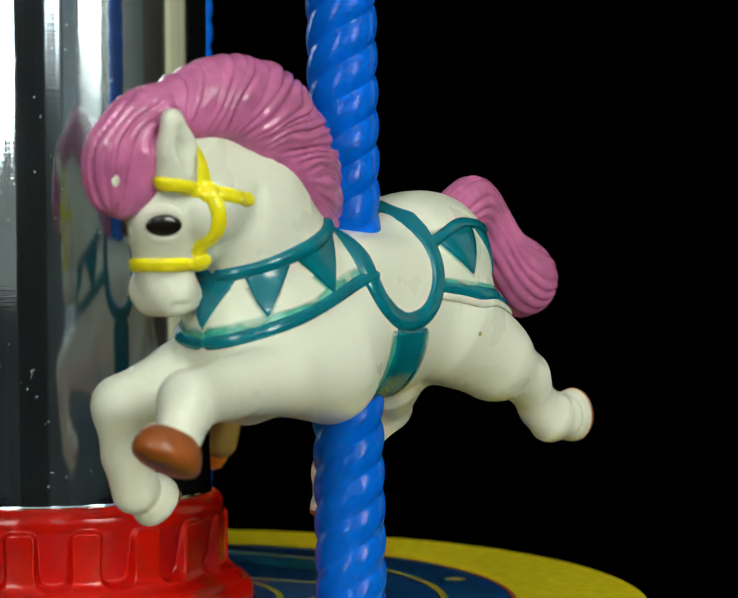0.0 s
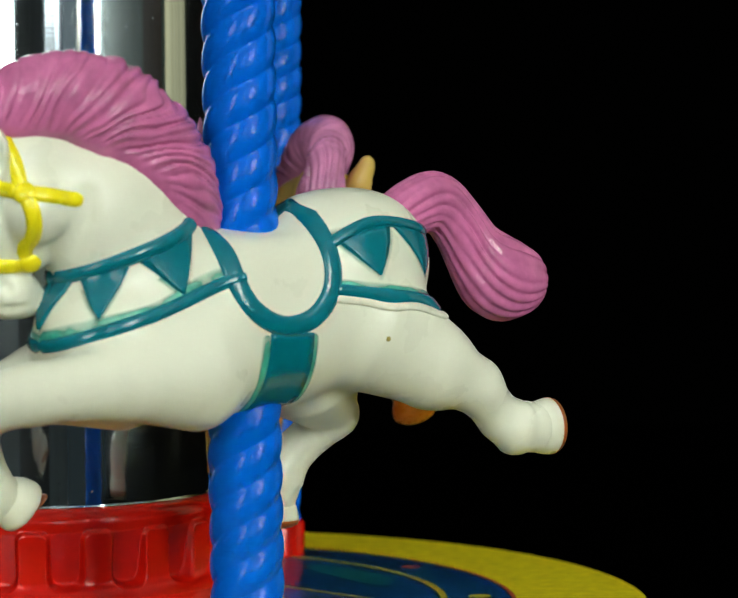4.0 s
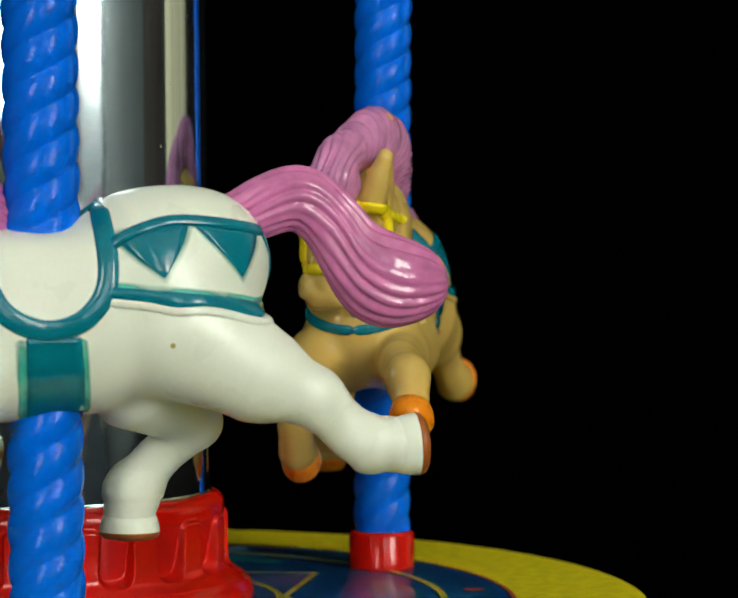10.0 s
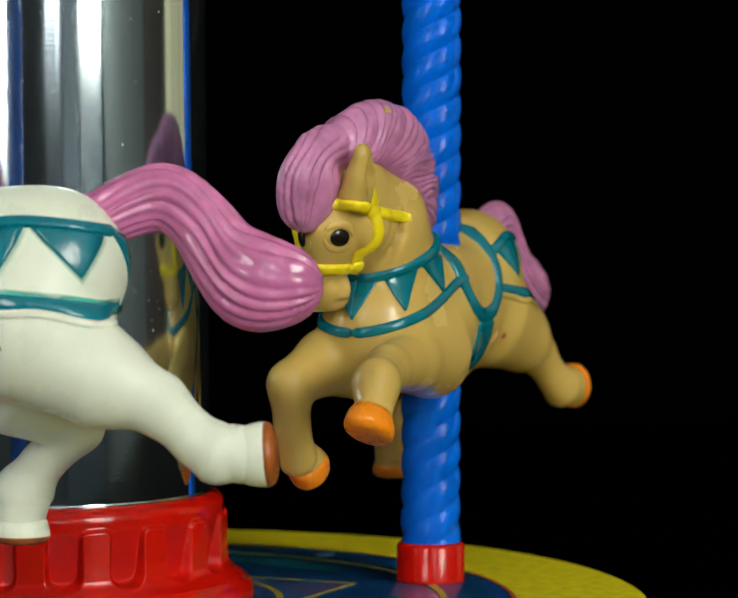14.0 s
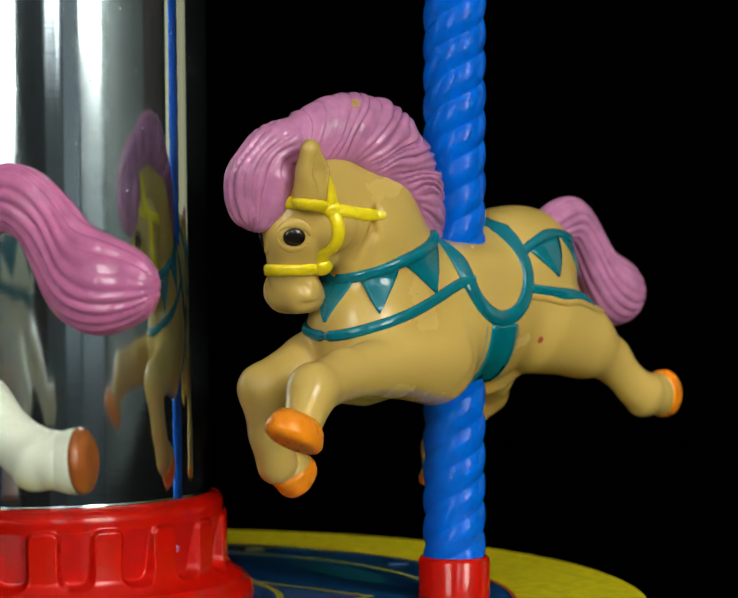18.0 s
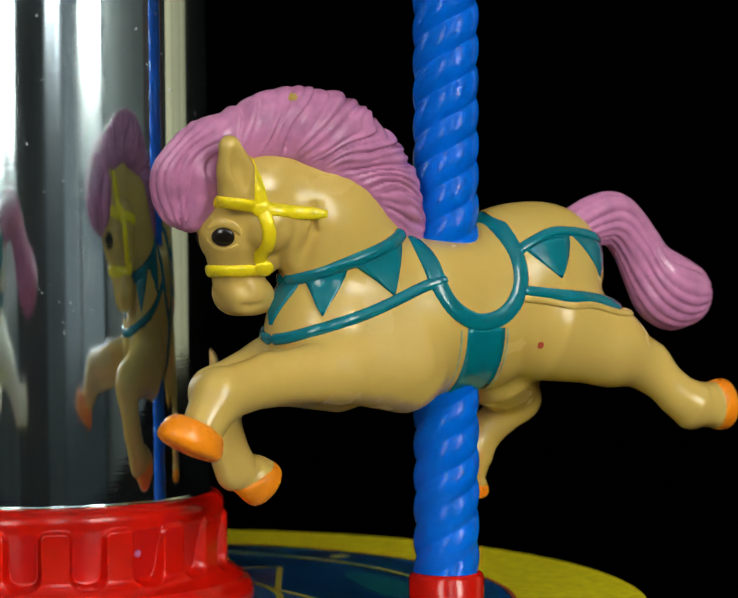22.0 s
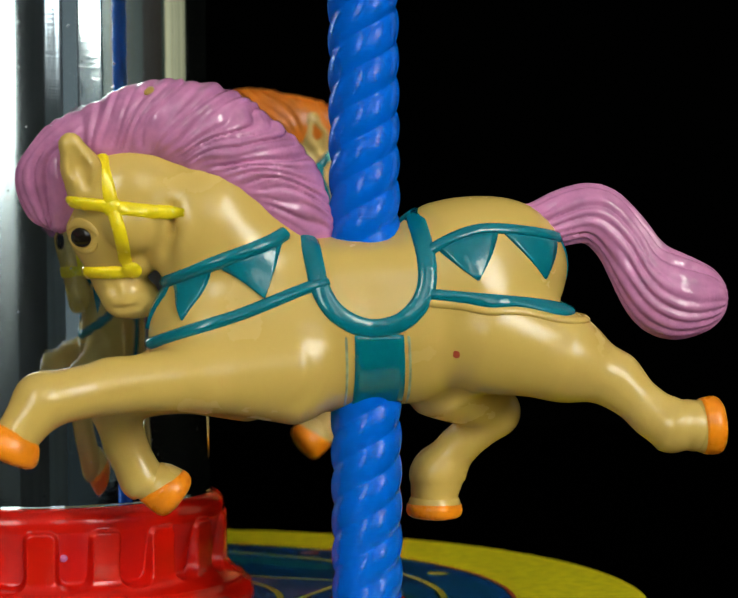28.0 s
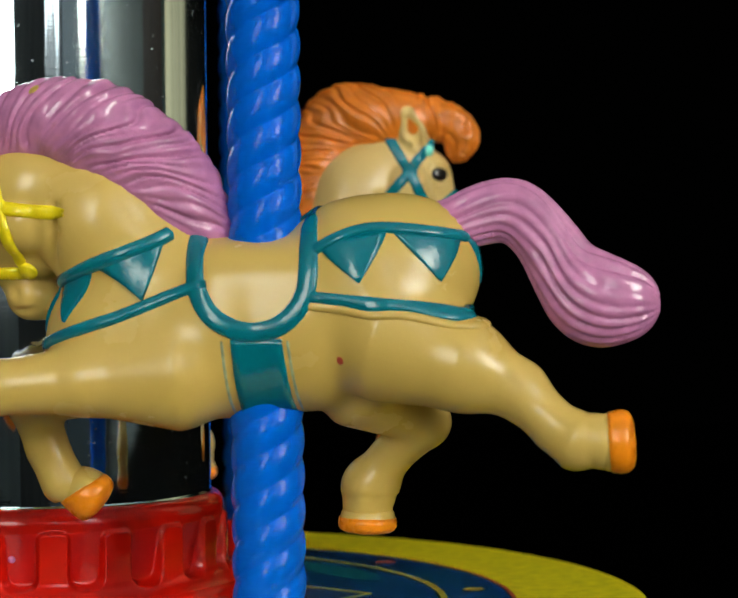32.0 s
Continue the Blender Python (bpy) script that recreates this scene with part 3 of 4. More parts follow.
def patch(name, fig, rays, rows, cols, height, mat, parent, label="", cover=None):
    """A thin raised field over a grid of rays."""
    P, N = hit(fig, *rays)
    top = P + N * height
    low = P - N * 0.3
    verts = np.concatenate([top, low]) * MM
    k = rows * cols
    faces = []
    for i in range(rows - 1):
        for j in range(cols - 1):
            a, b, c, d = i * cols + j, i * cols + j + 1, (i + 1) * cols + j + 1, (i + 1) * cols + j
            faces.append((a, b, c, d))
    edge = [j for j in range(cols)] + [i * cols + cols - 1 for i in range(1, rows)] + [(rows - 1) * cols + j for j in range(cols - 2, -1, -1)] + [
        i * cols for i in range(rows - 2, 0, -1)]
    for a, b in zip(edge, edge[1:] + edge[:1]):
        faces.append((b, a, a + k, b + k))
    return mesh_object(name, verts, faces, mat, parent, True, label, None if cover is None else list(cover) * 2)


def hoof_mesh(at, way, radius, depth, skin, paint, parent, sy=0.88, toe=1.0, bare=0.0, tilt=0.0):
    """A rounded hoof at (x, y, sideways mm) whose sole faces way (x, z); bare is the share left unpainted."""
    prof = [(0.0, -0.6), (0.8, -0.5), (0.98, -0.12), (1.05, 0.2), (1.08, 0.45), (1.07, 0.66), (1.0, 0.84), (0.84, 0.97), (0.55, 1.05), (0.0, 1.07)]
    d = Vector((way[0], way[2] if len(way) > 2 else 0, way[1])).normalized()
    turn = d.to_track_quat("Z", "Y").to_matrix().to_4x4()
    m = Matrix.Translation((gx(at[0]) * MM, at[2] * MM, gz(at[1]) * MM)) @ turn @ Matrix.Diagonal((sy, toe, 1, 1))

    def shape(name, rows, grow, mat, under, label):
        bm = bmesh.new()
        lathe([(r * grow * radius / 15 * MM, z * depth / 15 * MM) for r, z in rows], 32, bm)
        if tilt and grow > 1:
            for v in bm.verts:
                reach = max(0.0, 1 - (v.co.z / (depth / 15 * MM) - bare) / 0.3)
                v.co.z += tilt * v.co.y * reach
        bmesh.ops.transform(bm, matrix=m, verts=bm.verts)
        return part(name, bm, mat, under, label)

    if not bare:
        return shape("hoof", prof, 1.0, paint, parent, "painted hoof")
    hoof = shape("hoof", prof, 1.0, skin, parent, "unpainted hoof with a painted sole")
    z = [-0.6, -0.5, -0.12, 0.2, 0.45, 0.66, 0.84, 0.97, 1.05, 1.07]
    start = float(np.interp(bare, z, [r for r, q in prof]))
    return shape("sole", [(start * 0.9, bare - 0.02), (start, bare)] + [p for p in prof if p[1] > bare + 0.04], 1.025, paint, hoof, "painted sole")


CACHE = {}


def moulded(lift, bend):
    """Body, mane and tail meshes of the mould, made once for each pose."""
    if (lift, bend) not in CACHE:
        fig = Figure(lift, bend)
        up = 18 if lift else 0
        skin = surface_net(fig.body, (-60, -16, 15), (54, 16, 78 + up), 0.5)
        fig.grid = skin[2]
        fig.trunk = surface_net(lambda P: fig.body(P, False), (-36, -16, 38), (36, 16, 66), 0.7)[2]
        CACHE[lift, bend] = (fig, skin,
                       CACHE.get(("mane", lift)) or surface_net(fig.mane, (-52, -11, 54), (-3, 9, 83 + up), 0.28),
                       surface_net(fig.tail, (22, -7, 40), (56, 11, 69), 0.28))
    CACHE["mane", lift] = CACHE[lift, bend][2]
    return CACHE[lift, bend]


def carousel_horse(label, skin, hair, bridle_paint, hoof_paint, lift=0.0, spots=(), eye_size=(1.7, 1.4), bend=0.0, bare=(0, 0.04, 0.06, 0.18)):
    """One moulded horse; origin where its pole meets the platform, nose towards -x."""
    fig, b, mn, tl = moulded(lift, bend)
    mane_fig = Moulding(mn[2])
    thing = tagged(new("carousel_horse"), label, "toy horse", "horses of the carousel")
    thing.empty_display_size = 0.01
    body = mesh_object("body", b[0] * MM, b[1], skin, thing)
    mesh_object("mane", mn[0] * MM, mn[1], hair, thing, label="wavy painted mane with moulded strands")
    mesh_object("tail", tl[0] * MM, tl[1], hair, thing, label="curved painted tail with moulded strands")
    sprayed = skin is M_WHITE
    hx, hy, hs = fig.hock()
    (ax, ay, az), (bx, by, bz) = fig.toe()
    hoof_mesh((22 + ax, 906 + ay, -12.0 + az), (-0.43, -0.9), 56, 42, skin, hoof_paint, thing, 0.88, 1.25, bare[0])
    hoof_mesh((344 + bx, 1038 + by, 9.5 + bz), (0.78, -0.60), 51, 40 if sprayed else 54, skin, hoof_paint, thing, 0.88, 1.0, bare[1], 0.35)
    hoof_mesh((1476 + hx, 914 + hy, -9.3 + hs), (0.99, 0.06), 57, 50, skin, hoof_paint, thing, 0.8, 1.0, bare[2])
    hoof_mesh((958, 1093, 12), (-0.03, -1), 57, 40, skin, hoof_paint, thing, 0.88, 1.0, bare[3])

    def H(x, y):
        return fig.h(x + 18 * lift, y)

    # noseband, all round the muzzle but for the chin
    o0, o1 = H(276, 574), H(176, 574)
    fx, fz = gx(o1[0]) - gx(o0[0]), gz(o1[1]) - gz(o0[1])
    fl = math.hypot(fx, fz)
    turn = np.linspace(-17, 197, 60)
    strap("bridle_nose_strap", fig, ([(gx(o0[0]), 3.4 - fig.level(574), gz(o0[1]))] * 60, [(math.sin(radians(a)) * fx / fl, -math.cos(radians(a)), math.sin(radians(a)) * fz / fl) for a in turn], 9.0),
          1.95, 0.6, bridle_paint, thing)
    for s in (-1, 1):
        # eye
        P, N = hit(fig, *side_rays([H(176, 501)], s))
        bm = bmesh.new()
        bmesh.ops.create_uvsphere(bm, u_segments=20, v_segments=12, radius=1)
        d = Vector([float(v) for v in N[0]])
        m = Matrix.Translation([float(v) * MM for v in P[0]]) @ d.to_track_quat("Z", "Y").to_matrix().to_4x4() @ Matrix.Diagonal(
            (eye_size[0] * MM, eye_size[1] * MM, 0.5 * MM, 1))
        bmesh.ops.transform(bm, matrix=m, verts=bm.verts)
        part("eye", bm, M_EYE, thing, "glossy black painted eye")
        # moulded lids round the eye, laid out in the plane of the eye
        ahead = Vector((fx / fl, 0, fz / fl))
        ahead = (ahead - d * ahead.dot(d)).normalized()
        above = d.cross(ahead)
        above = above if above.z > 0 else -above
        for lo, hi, w, high in ((12, 168, 1.4, 0.26), (198, 342, 1.0, 0.14)):
            arc = [Vector([float(v) for v in P[0]]) - d * 3 + ahead * (2.5 * math.cos(radians(a))) + above * (2.05 * math.sin(radians(a))) for a in np.linspace(lo, hi, 18)]
            strap("eyelid", fig, ([tuple(q) for q in arc], [tuple(d)] * 18, 6.0), w * np.sin(np.linspace(0.35, 2.8, 18)), high, skin, thing, sink=0.5)
        # bridle
        strap("bridle_cheek_strap", fig, side_rays(spline([H(217, 322), H(228, 380), H(240, 440), H(256, 500), H(270, 562)], 22), s), 2.0, 0.55,
              bridle_paint, thing)
        turn = np.linspace(-46, 80, 36)
        brow = [H(250, 441 - 14 * a / 55) for a in turn]
        strap("bridle_brow_strap", fig, ([(gx(q[0]), 0.5 - fig.level(441), gz(q[1])) for q in brow],
                                         [(math.sin(radians(a)) * fx / fl, s * math.cos(radians(a)), math.sin(radians(a)) * fz / fl) for a in turn], 11.0), 1.95, 0.5, bridle_paint, thing)
        for at in ((240, 440), (281, 570)):
            P, N = hit(fig, *side_rays([H(*at)], s))
            bm = bmesh.new()
            bmesh.ops.create_uvsphere(bm, u_segments=16, v_segments=10, radius=1)
            d = Vector([float(v) for v in N[0]])
            bmesh.ops.transform(bm, verts=bm.verts, matrix=Matrix.Translation([float(v) * MM for v in P[0]]) @ d.to_track_quat("Z", "Y").to_matrix().to_4x4()
                                @ Matrix.Diagonal((1.45 * MM, 1.45 * MM, 0.75 * MM, 1)))
            part("bridle_boss", bm, bridle_paint, thing)
        # saddle trim and girth
        U = [(650, 514), (654, 560), (663, 605), (690, 655), (732, 686), (780, 697), (832, 681), (872, 638), (888, 588), (880, 520), (856, 468), (836, 440)]
        strap("saddle_trim", fig, barrel_rays(spline(U, 60), s), 2.75, 0.5, M_TEAL, thing, "raised teal trim round the saddle")
        g = [(x, y) for y in np.linspace(712, 868, 14) for x in np.linspace(732 + (y - 712) * 0.04, 835 + (y - 712) * 0.08, 8)]
        patch("girth", fig, barrel_rays(g, s), 14, 8, 0.28, M_TEAL, thing, "broad teal girth band")
        for x0, x1 in ((714, 722), (846, 858)):
            inward = (9 if x0 < 780 else -11) if sprayed else 0
            strap("girth_seam", fig, barrel_rays([(x0 + inward + (x1 - x0) * (y - 715) / 140, y) for y in np.linspace(715, 862, 24)], s), 1.8 if sprayed else 0.4, 0.11 if sprayed else 0.05, M_MINT if sprayed else M_SEAM, thing)
        # breast collar, round the chest, and crupper, round the rump
        def reach(a, front, half):
            c, q = math.cos(radians(a)), math.sin(radians(a))
            return q / math.sqrt((q / front) ** 2 + (c / half) ** 2)

        strap("breast_strap_upper", fig, upright_rays(575, [(a, 509 + 0.335 * reach(a, 260, 157)) for a in np.linspace(-15, 90, 42)], s), 2.1, 1.0, M_TEAL, thing)
        strap("breast_strap_lower", fig, upright_rays(575, [(a, 634 + 0.35 * reach(a, 262, 157)) for a in np.linspace(-36, 90, 46)], s), 1.75, 0.6, M_TEAL, thing)
        strap("crupper_strap_upper", fig, upright_rays(975, [(-a, 490 + 0.0022 * (reach(a, 205, 150) - 60) ** 2 * (0.45 if a > 20 else 1)) for a in np.linspace(-32, 80, 40)],
                                                       s), 1.75, 0.55, M_TEAL, thing)
        run = np.linspace(0, 1, 40)
        swell = 1.25 * np.exp(-((run - 0.74) / 0.13) ** 2) + 0.5 * np.exp(-((run - 0.36) / 0.1) ** 2)
        low = [635 + 0.11 * reach(a, 205, 150) for a in np.linspace(-30, 88, 40)]
        strap("crupper_strap_lower", fig, upright_rays(975, [(-a, y + 7 * w) for a, y, w in zip(np.linspace(-30, 88, 40), low, swell)], s), 1.7 + swell, 0.55, M_TEAL, thing)
        strap("moulded_edge", fig, upright_rays(975, [(-a, y + 17 + 13 * w) for a, y, w in zip(np.linspace(-30, 88, 40), low, swell)], s), 1.3, 0.42, skin, thing)
        if sprayed:
            strap("overspray", fig, upright_rays(575, [(a, 624 + 0.35 * reach(a, 262, 157)) for a in np.linspace(-30, 90, 46)], s),
                  2.6 + 0.7 * np.sin(np.linspace(0, 9, 46)), 0.11, M_MINT, thing)
            strap("overspray", fig, upright_rays(975, [(-a, y - 6) for a, y in zip(np.linspace(-30, 88, 40), low)], s), 2.4, 0.11, M_MINT, thing)

        def pennant(axis, a0, a1, y0, y1, am, ym):
            """A raised three-cornered flag below a strap."""
            n = 9
            rays = []
            for i in range(n):
                t = i / (n - 1) * 0.985
                for j in range(n):
                    u = j / (n - 1)
                    rays.append(((1 - t) * (a0 + (a1 - a0) * u) + t * am, (1 - t) * (y0 + (y1 - y0) * u) + t * ym))
            patch("pennant", fig, upright_rays(axis, rays, s), n, n, 0.5 if axis == 575 else 0.22, M_TEAL, thing)
            if sprayed:
                cx, cy = sum(r[0] for r in rays) / len(rays), sum(r[1] for r in rays) / len(rays)
                patch("overspray", fig, upright_rays(axis, [(cx + (a - cx) * 1.32, cy + (y - cy) * 1.32) for a, y in rays], s), n, n, 0.07, M_MINT, thing,
                      cover=[min(1, min(i / 8, (1 - i / 8) * j / 8, (1 - i / 8) * (1 - j / 8)) / 0.09) for i in range(n) for j in range(n)])

        pennant(575, -7, 49, 510, 560, 11, 632)
        pennant(575, 49, 76, 562, 590, 61, 676)
        pennant(575, 76, 90, 591, 598, 90, 696)
        pennant(975, 31, -29, 520, 495, -6, 600)
        pennant(975, -31, -73, 495, 510, -57, 599)
        pennant(975, -77, -90, 511, 516, -90, 604)
        # a small mint ellipsoid stands in for a specular highlight on the brow strap
        if lift and s > 0:
            P, N = hit(fig, [(gx(brow[28][0]), 0.5 - fig.level(441), gz(brow[28][1]))], [(math.sin(radians(62)) * fx / fl, math.cos(radians(62)), math.sin(radians(62)) * fz / fl)], 11.0)
            bm = bmesh.new()
            bmesh.ops.create_uvsphere(bm, u_segments=14, v_segments=10, radius=1)
            bmesh.ops.transform(bm, verts=bm.verts, matrix=Matrix.Translation([float(v) * MM for v in P[0]]) @ Matrix.Diagonal((1.15 * MM, 0.9 * MM, 1.2 * MM, 1)))
            part("bridle_glint", bm, M_GLINT, thing, "pale mint blob standing in for a highlight on the bridle")
        for at, paint, size, on_mane in spots if s < 0 else ():
            P, N = hit(mane_fig if on_mane else fig, *side_rays([at], s))
            bm = bmesh.new()
            bmesh.ops.create_uvsphere(bm, u_segments=12, v_segments=8, radius=1)
            d = Vector([float(v) for v in N[0]])
            bmesh.ops.transform(bm, verts=bm.verts, matrix=Matrix.Translation([float(v) * MM for v in P[0]]) @ d.to_track_quat("Z", "Y").to_matrix().to_4x4()
                                @ Matrix.Diagonal((size * MM, size * MM, (0.25 if on_mane else 0.06) * MM, 1)))
            part("paint_speck", bm, paint, thing)
    return thing


# ---- poles ----
R_POLE = 0.06529
OMEGA = 0.07091
PHASE = {"tan": 2.73966, "white": 2.73966 - 2.03843, "orange": 2.73966 + 2.063}
TOP = 0.128


def twisted_pole():
    thing = tagged(new("carousel_pole"), "twisted glossy blue plastic pole standing on the platform", "pole", "poles of the carousel")
    seg, step, s = 60, 0.00035, 0.00489
    n = int((TOP - 0.004) / step)
    z = 0.004 + step * np.arange(n + 1)
    th = 2 * math.pi * np.arange(seg) / seg
    Z, TH = np.meshgrid(z, th, indexing="ij")
    ph = 2 * math.pi * Z / s - 3 * TH
    r = 0.0051 - 0.00062 * (1 - np.abs(np.sin(ph / 2)) ** 0.62)
    V = np.stack([r * np.cos(TH), r * np.sin(TH), Z], -1).reshape(-1, 3)
    i, j = np.meshgrid(np.arange(n), np.arange(seg), indexing="ij")
    k = (j + 1) % seg
    F = np.stack([i * seg + j, i * seg + k, (i + 1) * seg + k, (i + 1) * seg + j], -1).reshape(-1, 4).tolist()
    F.append([n * seg + q for q in range(seg)])
    mesh_object("shaft", V, F, M_BLUE, thing)
    c = 0.00581
    part("collar", lathe([(0.0048, 0), (c + 0.0001, 0), (c, 0.0005), (c, 0.0060), (c - 0.0003, 0.0065), (c - 0.0007, 0.0067), (0.0046, 0.0067)], 48, closed=True), M_RED, thing,
         "plain red plastic collar")
    return thing


# ---- the platform with hub and column ----
def ring_print(name, r0, r1, z, mat, parent, a0=0.0, a1=360.0, seg=120, center=(0, 0)):
    verts, faces = [], []
    for i in range(seg + 1):
        a = radians(a0 + (a1 - a0) * i / seg)
        for r in (r0, r1):
            verts.append((center[0] + r * math.cos(a), center[1] + r * math.sin(a), z))
    for i in range(seg):
        faces.append((2 * i, 2 * i + 1, 2 * i + 3, 2 * i + 2))
    return mesh_object(name, verts, faces, mat, parent)


def stripe_print(name, a, b, width, z, mat, parent):
    a, b = Vector((*a, z)), Vector((*b, z))
    n = Vector((-(b - a).y, (b - a).x, 0)).normalized() * width / 2
    return mesh_object(name, [a - n, b - n, b + n, a + n], [(0, 1, 2, 3)], mat, parent)


def platform():
    thing = tagged(new("carousel_platform"), "round toy carousel platform with red hub and chromed centre column", "carousel")
    r = 0.09673
    deck = part("deck", lathe([(0, -0.012), (r - 0.002, -0.012), (r, -0.010), (r, -0.0008), (r - 0.0006, 0.0), (0, 0.0)], 160), M_PRINT, thing, "printed deck in blue and teal")
    ring_print("printed_border", 0.0752, r - 0.0006, 0.00006, M_RIM, deck, seg=160)
    ring_print("printed_red_ring", 0.0744, 0.0752, 0.00006, M_REDPRINT, deck, seg=160)
    ring_print("printed_ring", 0.0629, 0.0641, 0.00012, M_LINE, deck, seg=160)
    ring_print("printed_ring", 0.0364, 0.0376, 0.00012, M_LINE, deck, seg=120)

    def at(rad, deg):
        return (rad * math.cos(radians(deg)), rad * math.sin(radians(deg)))

    star = []
    for k in range(6):
        star += [at(0.0520, 8 + 60 * k), at(0.0378, 38 + 60 * k)]
    mesh_object("printed_star", [(x, y, 0.00004) for x, y in star] + [(0, 0, 0.00004)], [(k, (k + 1) % 12, 12) for k in range(12)], M_STAR, deck, False)
    for k in range(12):
        stripe_print("printed_line", star[k], star[(k + 1) % 12], 0.0011, 0.00010 + 0.00001 * (k % 2), M_LINE, deck)
    for k in range(6):
        verts = [(*at(0.0600 - 0.0035 * (1 - math.cos(u)) * 1.1, 38 + 60 * k + 15 * math.sin(u)), 0.00005) for u in np.linspace(0, 2 * math.pi, 28)[:-1]]
        mesh_object("printed_lens", verts, [tuple(range(27))], M_TEALPRINT, deck, False)
        for deg, mat in ((9.5, M_LINE if k % 2 == 0 else M_PURPLE), (40, M_REDPRINT if k % 2 == 0 else M_PALEBLUE)):
            o = at(0.0695, deg + 60 * k)
            ring_print("printed_dot", 0.0, 0.0019, 0.00008, mat, deck, 0, 360, 24, o)
    # hub: a turned body whose wall carries eighteen rounded lugs
    seg = 1080
    prof = [(0.0240, 0.0), (0.0325, 0.0), (0.0328, 0.0006), (0.0327, 0.0022), (0.0322, 0.0034), (0.0311, 0.0043)]
    wall = [(0.0264 + 0.0016 * min(1, max(0, (z - 6) / 8.5)) ** 1.3 + 0.0034 * max(0, (7.2 - z) / 2.9) ** 2.0, z / 1000) for z in np.linspace(4.4, 15.6, 60)]
    cap = [(0.0280, 0.0158), (0.02795, 0.0163), (0.0278, 0.0168), (0.0275, 0.0172), (0.0271, 0.0176), (0.0267, 0.0178), (0.0262, 0.01795), (0.0258, 0.0180), (0.0252, 0.0180), (0.0250, 0.0170)]
    verts, faces = [], []
    rows = prof + wall + cap
    for i, (r, z) in enumerate(rows):
        a = 2 * math.pi * np.arange(seg) / seg
        u = (np.degrees(a) - LUG_TURN + 10) % 20 - 10
        x = np.abs(radians(1) * u * 28.2)
        zz = z * 1000
        q = np.stack([np.maximum(x - 1.15, 0), np.full(seg, max(zz - 13.4, 0))])
        lug = np.sqrt((q ** 2).sum(0)) - 1.2
        d = smin(lug, np.full(seg, zz - 6.1), 2.4)
        t = np.clip(0.5 - d / 0.75, 0, 1)
        lift = t * t * (3 - 2 * t) if prof[-1][1] < z < 0.0158 else 0 * t
        out = 0.0286 + 0.0026 * max(0, (7.4 - zz) / 3.0) ** 2.2
        R = r + lift * max(0, out - r)
        verts += [(R[k] * math.cos(a[k]), R[k] * math.sin(a[k]), z) for k in range(seg)]
    n = len(rows)
    for i in range(n - 1):
        for k in range(seg):
            faces.append((i * seg + k, i * seg + (k + 1) % seg, (i + 1) * seg + (k + 1) % seg, (i + 1) * seg + k))
    hub = mesh_object("hub", verts, faces, M_RED, thing, label="glossy red hub with rounded lugs")
    bm = bmesh.new()
    bmesh.ops.create_uvsphere(bm, u_segments=12, v_segments=8, radius=1)
    turn = Matrix.Rotation(radians(27.7), 4, "Z") @ Matrix.Translation((0.0273, 0, 0.0107)) @ Matrix.Diagonal((0.0004, 0.0006, 0.0006, 1))
    bmesh.ops.transform(bm, verts=bm.verts, matrix=turn)
    part("paint_speck", bm, M_PINK, hub, "small pink splash of paint")
    part("column", lathe([(0.0259, 0.0176), (0.02605, 0.0180), (0.02608, 0.0181), (0.02605, 0.0182), (0.0259, 0.0183), (0.0259, 0.0184), (0.0259, 0.0190), (0.0259, 0.03), (0.0259, 0.06), (0.0259, 0.09), (0.0259, TOP - 0.003), (0.0259, TOP - 0.002), (0.0256, TOP - 0.0005), (0.0250, TOP), (0.0, TOP)], 200), M_CHROME, thing, "mirror-bright chromed centre column")
    return thing


LUG_TURN = 0.66
carousel = platform()
horse_tan = carousel_horse("glossy tan moulded horse with lilac mane and orange hooves", M_TAN, M_LILAC, M_YELLOW, M_HOOF, spots=(((949, 753), M_SPOT, 0.6, False), ((318, 200), M_OCHRE, 0.9, True)))
horse_white = carousel_horse("cream white moulded horse with pink mane and brown hooves", M_WHITE, M_PINK, M_LEMON, M_BROWN, spots=(((1005, 727), M_OLIVE, 0.35, False), ((84, 420), M_WHITE, 0.75, True)), bend=2.0, bare=(0, 0.88, 0.62, 0.6),
                             eye_size=(2.3, 1.35))
horse_orange = carousel_horse("pale tan moulded horse with orange mane and teal bridle", M_PALE, M_ORANGE, M_TEAL, M_HOOF, lift=1.0, eye_size=(1.7, 1.35))
horse_white.scale = (1.018, 1.018, 1.018)
pole_tan = twisted_pole()
pole_white = copy_thing(pole_tan, Matrix())
pole_orange = copy_thing(pole_tan, Matrix())


# ---- the room behind the camera, seen in the column ----
def structure(name, bm, mat, label="", category=""):
    ob = part(name, bm, mat, None, label, smooth=False)
    return tagged(ob, label or name.replace("_", " "), category or "room", kind="structure")


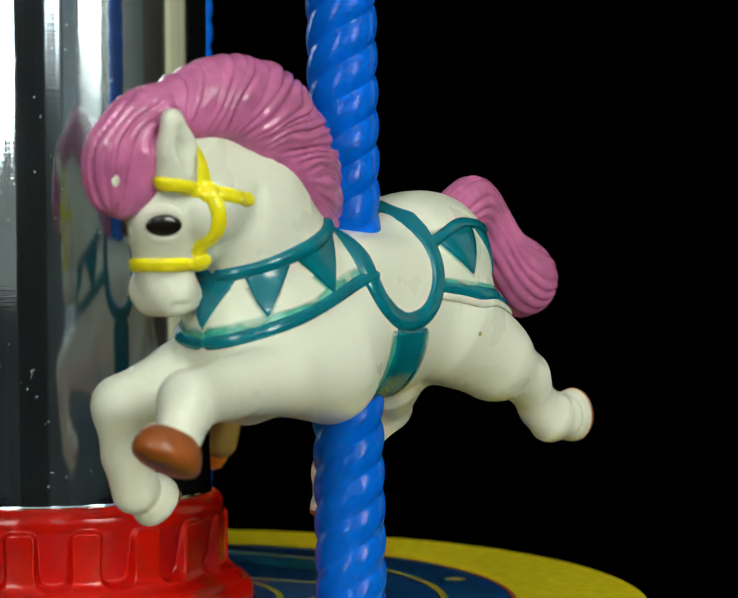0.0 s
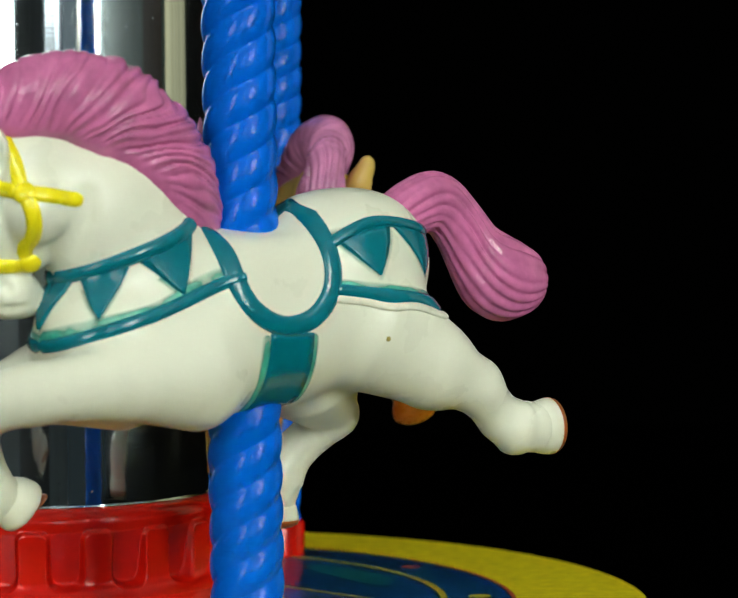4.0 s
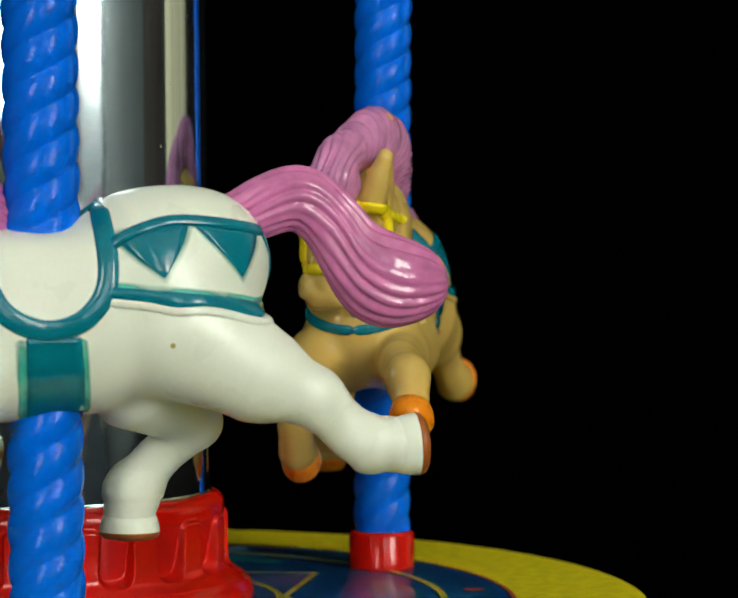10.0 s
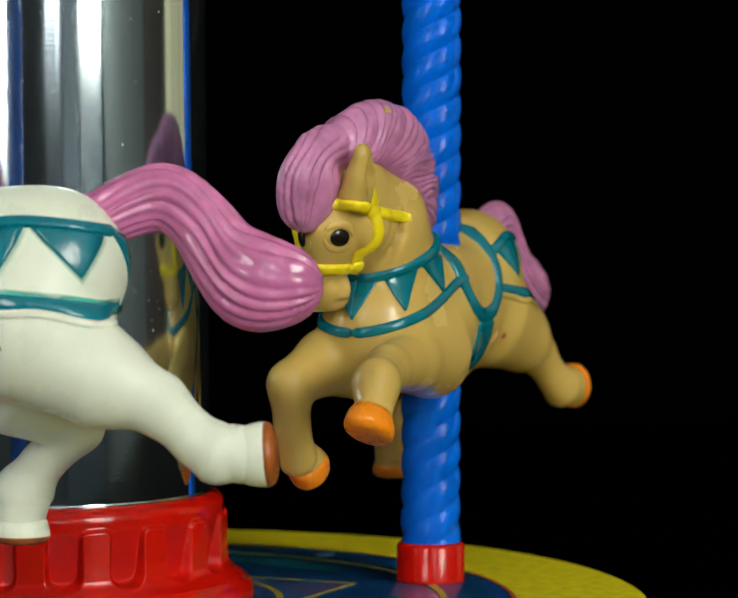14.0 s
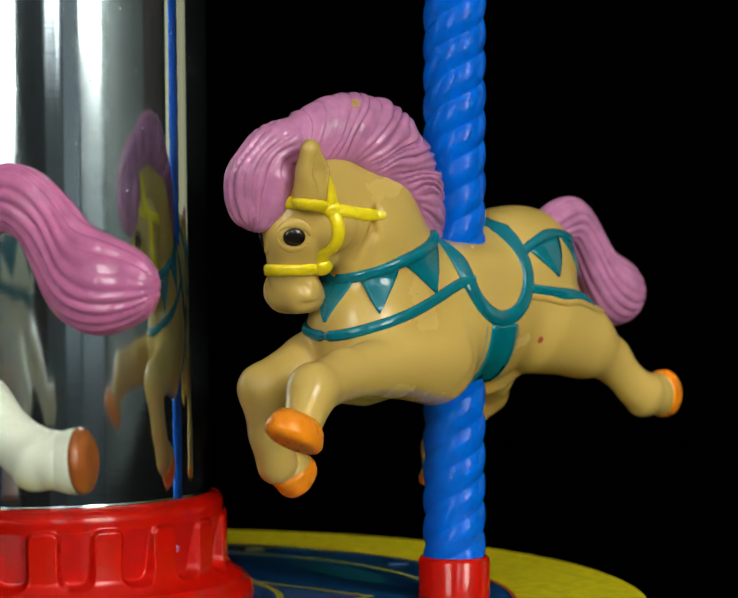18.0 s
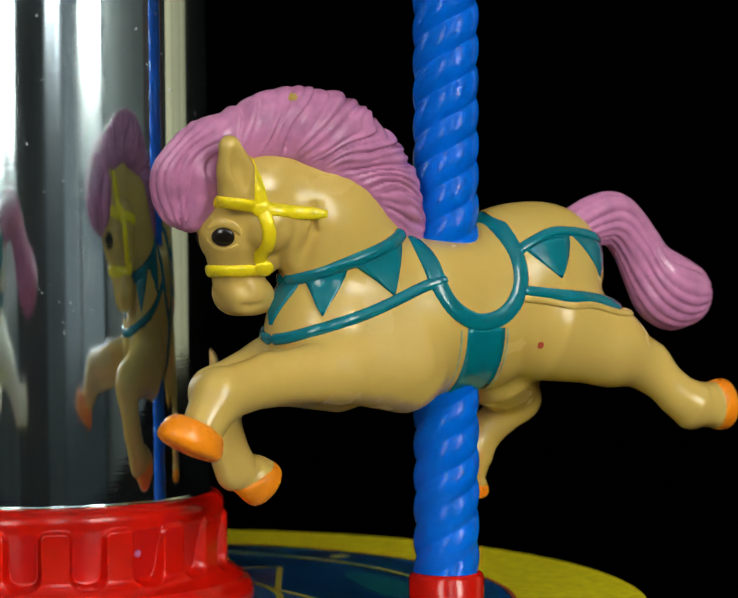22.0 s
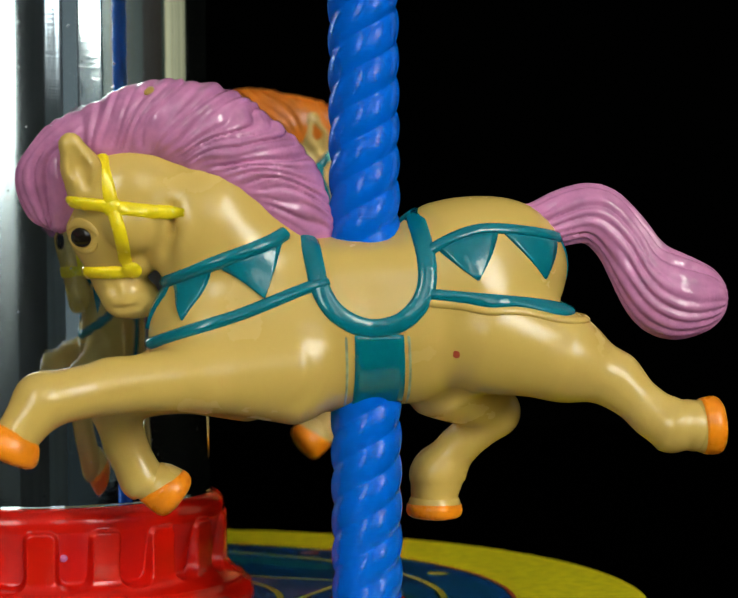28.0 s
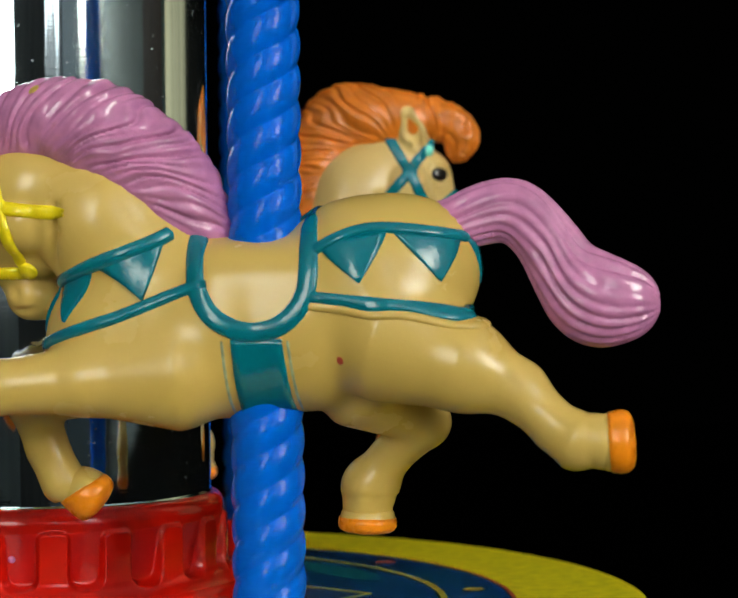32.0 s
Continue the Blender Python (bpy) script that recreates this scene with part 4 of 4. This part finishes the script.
structure("table_top", box((-1.3, -0.27, -0.05), (1.2, 0.62, -0.012), 0.004), M_BLACK, "table covered with black cloth", "table")
structure("backdrop", box((-1.3, 0.50, -0.012), (0.98, 0.52, 1.2)), M_BLACK, "matt black cloth backdrop behind the toy", "backdrop")
structure("floor", box((-2.6, -3.2, -0.85), (2.6, 1.7, -0.8)), M_FLOOR, "dark boarded floor", "floor")
structure("ceiling", box((-2.6, -3.2, 2.35), (2.6, 1.7, 2.4)), M_CEIL, "white painted ceiling", "ceiling")
structure("wall_north", box((-2.6, 1.6, -0.8), (2.6, 1.7, 2.35)), M_WALL, "grey-green painted wall", "wall")
structure("wall_west", box((-2.7, -3.2, -0.8), (-2.6, 1.7, 2.35)), M_WALL, "grey-green painted wall", "wall")
structure("wall_east", box((2.6, -3.2, -0.8), (2.7, 1.7, 2.35)), M_WALL, "grey-green painted wall", "wall")
# wall with four window openings, the third filled by an added pale blue glow
WINDOWS = [(-2.2, -1.2, 0.0, M_SKY), (0.02, 0.55, 0.34, M_SKYDIM), (0.66, 1.30, -0.10, M_BLUEGLOW), (1.36, 2.50, 0.47, M_SKYBRIGHT)]
xs = [-2.6] + [v for w in WINDOWS for v in w[:2]] + [2.6]
for i in range(0, len(xs), 2):
    structure("wall_south", box((xs[i], -3.2, -0.8), (xs[i + 1], -3.1, 2.35)), M_WALLBLUE, "blue-grey painted wall", "wall")
for a, b, z, pane in WINDOWS:
    structure("wall_south", box((a, -3.2, -0.8), (b, -3.1, z)), M_WALLBLUE, "blue-grey painted wall below the window", "wall")
    structure("wall_south", box((a, -3.2, 2.1), (b, -3.1, 2.35)), M_WALLBLUE, "blue-grey painted wall above the window", "wall")
    structure("backdrop", box((a - 0.05, -3.24, z - 0.05), (b + 0.05, -3.22, 2.15)), pane, "daylight outside the windows, an added blue glow in the third", "backdrop")
# added glowing panels that lighten the lower part of the column's reflection
structure("glow_panel", box((1.36, -3.09, -0.12), (2.50, -3.08, 0.47)), M_BLUEGLOW, "added blue glow panel over the lower window", "blind")
structure("glow_panel", box((0.66, -3.09, -0.60), (2.50, -3.08, -0.13)), M_BLUEGLOWLOW, "added panel with a fainter blue glow", "blind")
structure("dark_curtain", box((-1.12, -3.08, -0.8), (-0.02, -3.02, 2.3)), M_DARK, "charcoal curtain between the windows", "curtain")
structure("curtain", box((2.50, -0.01, -0.75), (2.58, 0.115, 2.3)), M_TEALCLOTH, "narrow teal curtain beside the cream one", "curtain")
structure("curtain", box((2.50, 0.12, -0.75), (2.58, 1.25, 2.3)), M_CREAMGLOW, "thin cream curtain with brightness put in as a glow", "curtain")
structure("wardrobe", box((2.2, -0.72, -0.8), (2.58, -0.02, 1.6), 0.01), M_WOOD, "dark brown wooden wardrobe", "wardrobe")


# ---- the turning of the toy ----
def motions():
    times = [i * 1.0 for i in range(33)]
    walk(carousel, [(t, pose(0, 0, 0, 0, 0, math.degrees(-OMEGA * t))) for t in times])
    for key, horse, pole, yaw in (("tan", horse_tan, pole_tan, YAW["tan"]), ("white", horse_white, pole_white, YAW["white"]),
                                  ("orange", horse_orange, pole_orange, YAW["orange"])):
        spin = []
        for t in times:
            a = PHASE[key] - OMEGA * t
            spin.append((t, a, R_POLE * math.sin(a), -R_POLE * math.cos(a)))
        lx, ly = LEAN[key]
        walk(pole, [(t, pose(x, y, 0, 0, 0, math.degrees(a)) @ pose(0, 0, 0, -ly, lx, 0)) for t, a, x, y in spin])
        walk(horse, [(t, pose(x, y, 0, 0, 0, math.degrees(a) - yaw) @ pose(SLIDE[key], 0, LIFT[key])) for t, a, x, y in spin])


YAW = {"tan": 43.0, "white": -4.5, "orange": -30.0}
SLIDE = {"tan": 0.0, "white": 0.0, "orange": -0.0018}
LEAN = {"tan": (-0.44, -0.52), "white": (-0.13, 0.46), "orange": (0.0, 0.0)}
LIFT = {"tan": 0.0, "white": 0.0, "orange": -0.001}
motions()
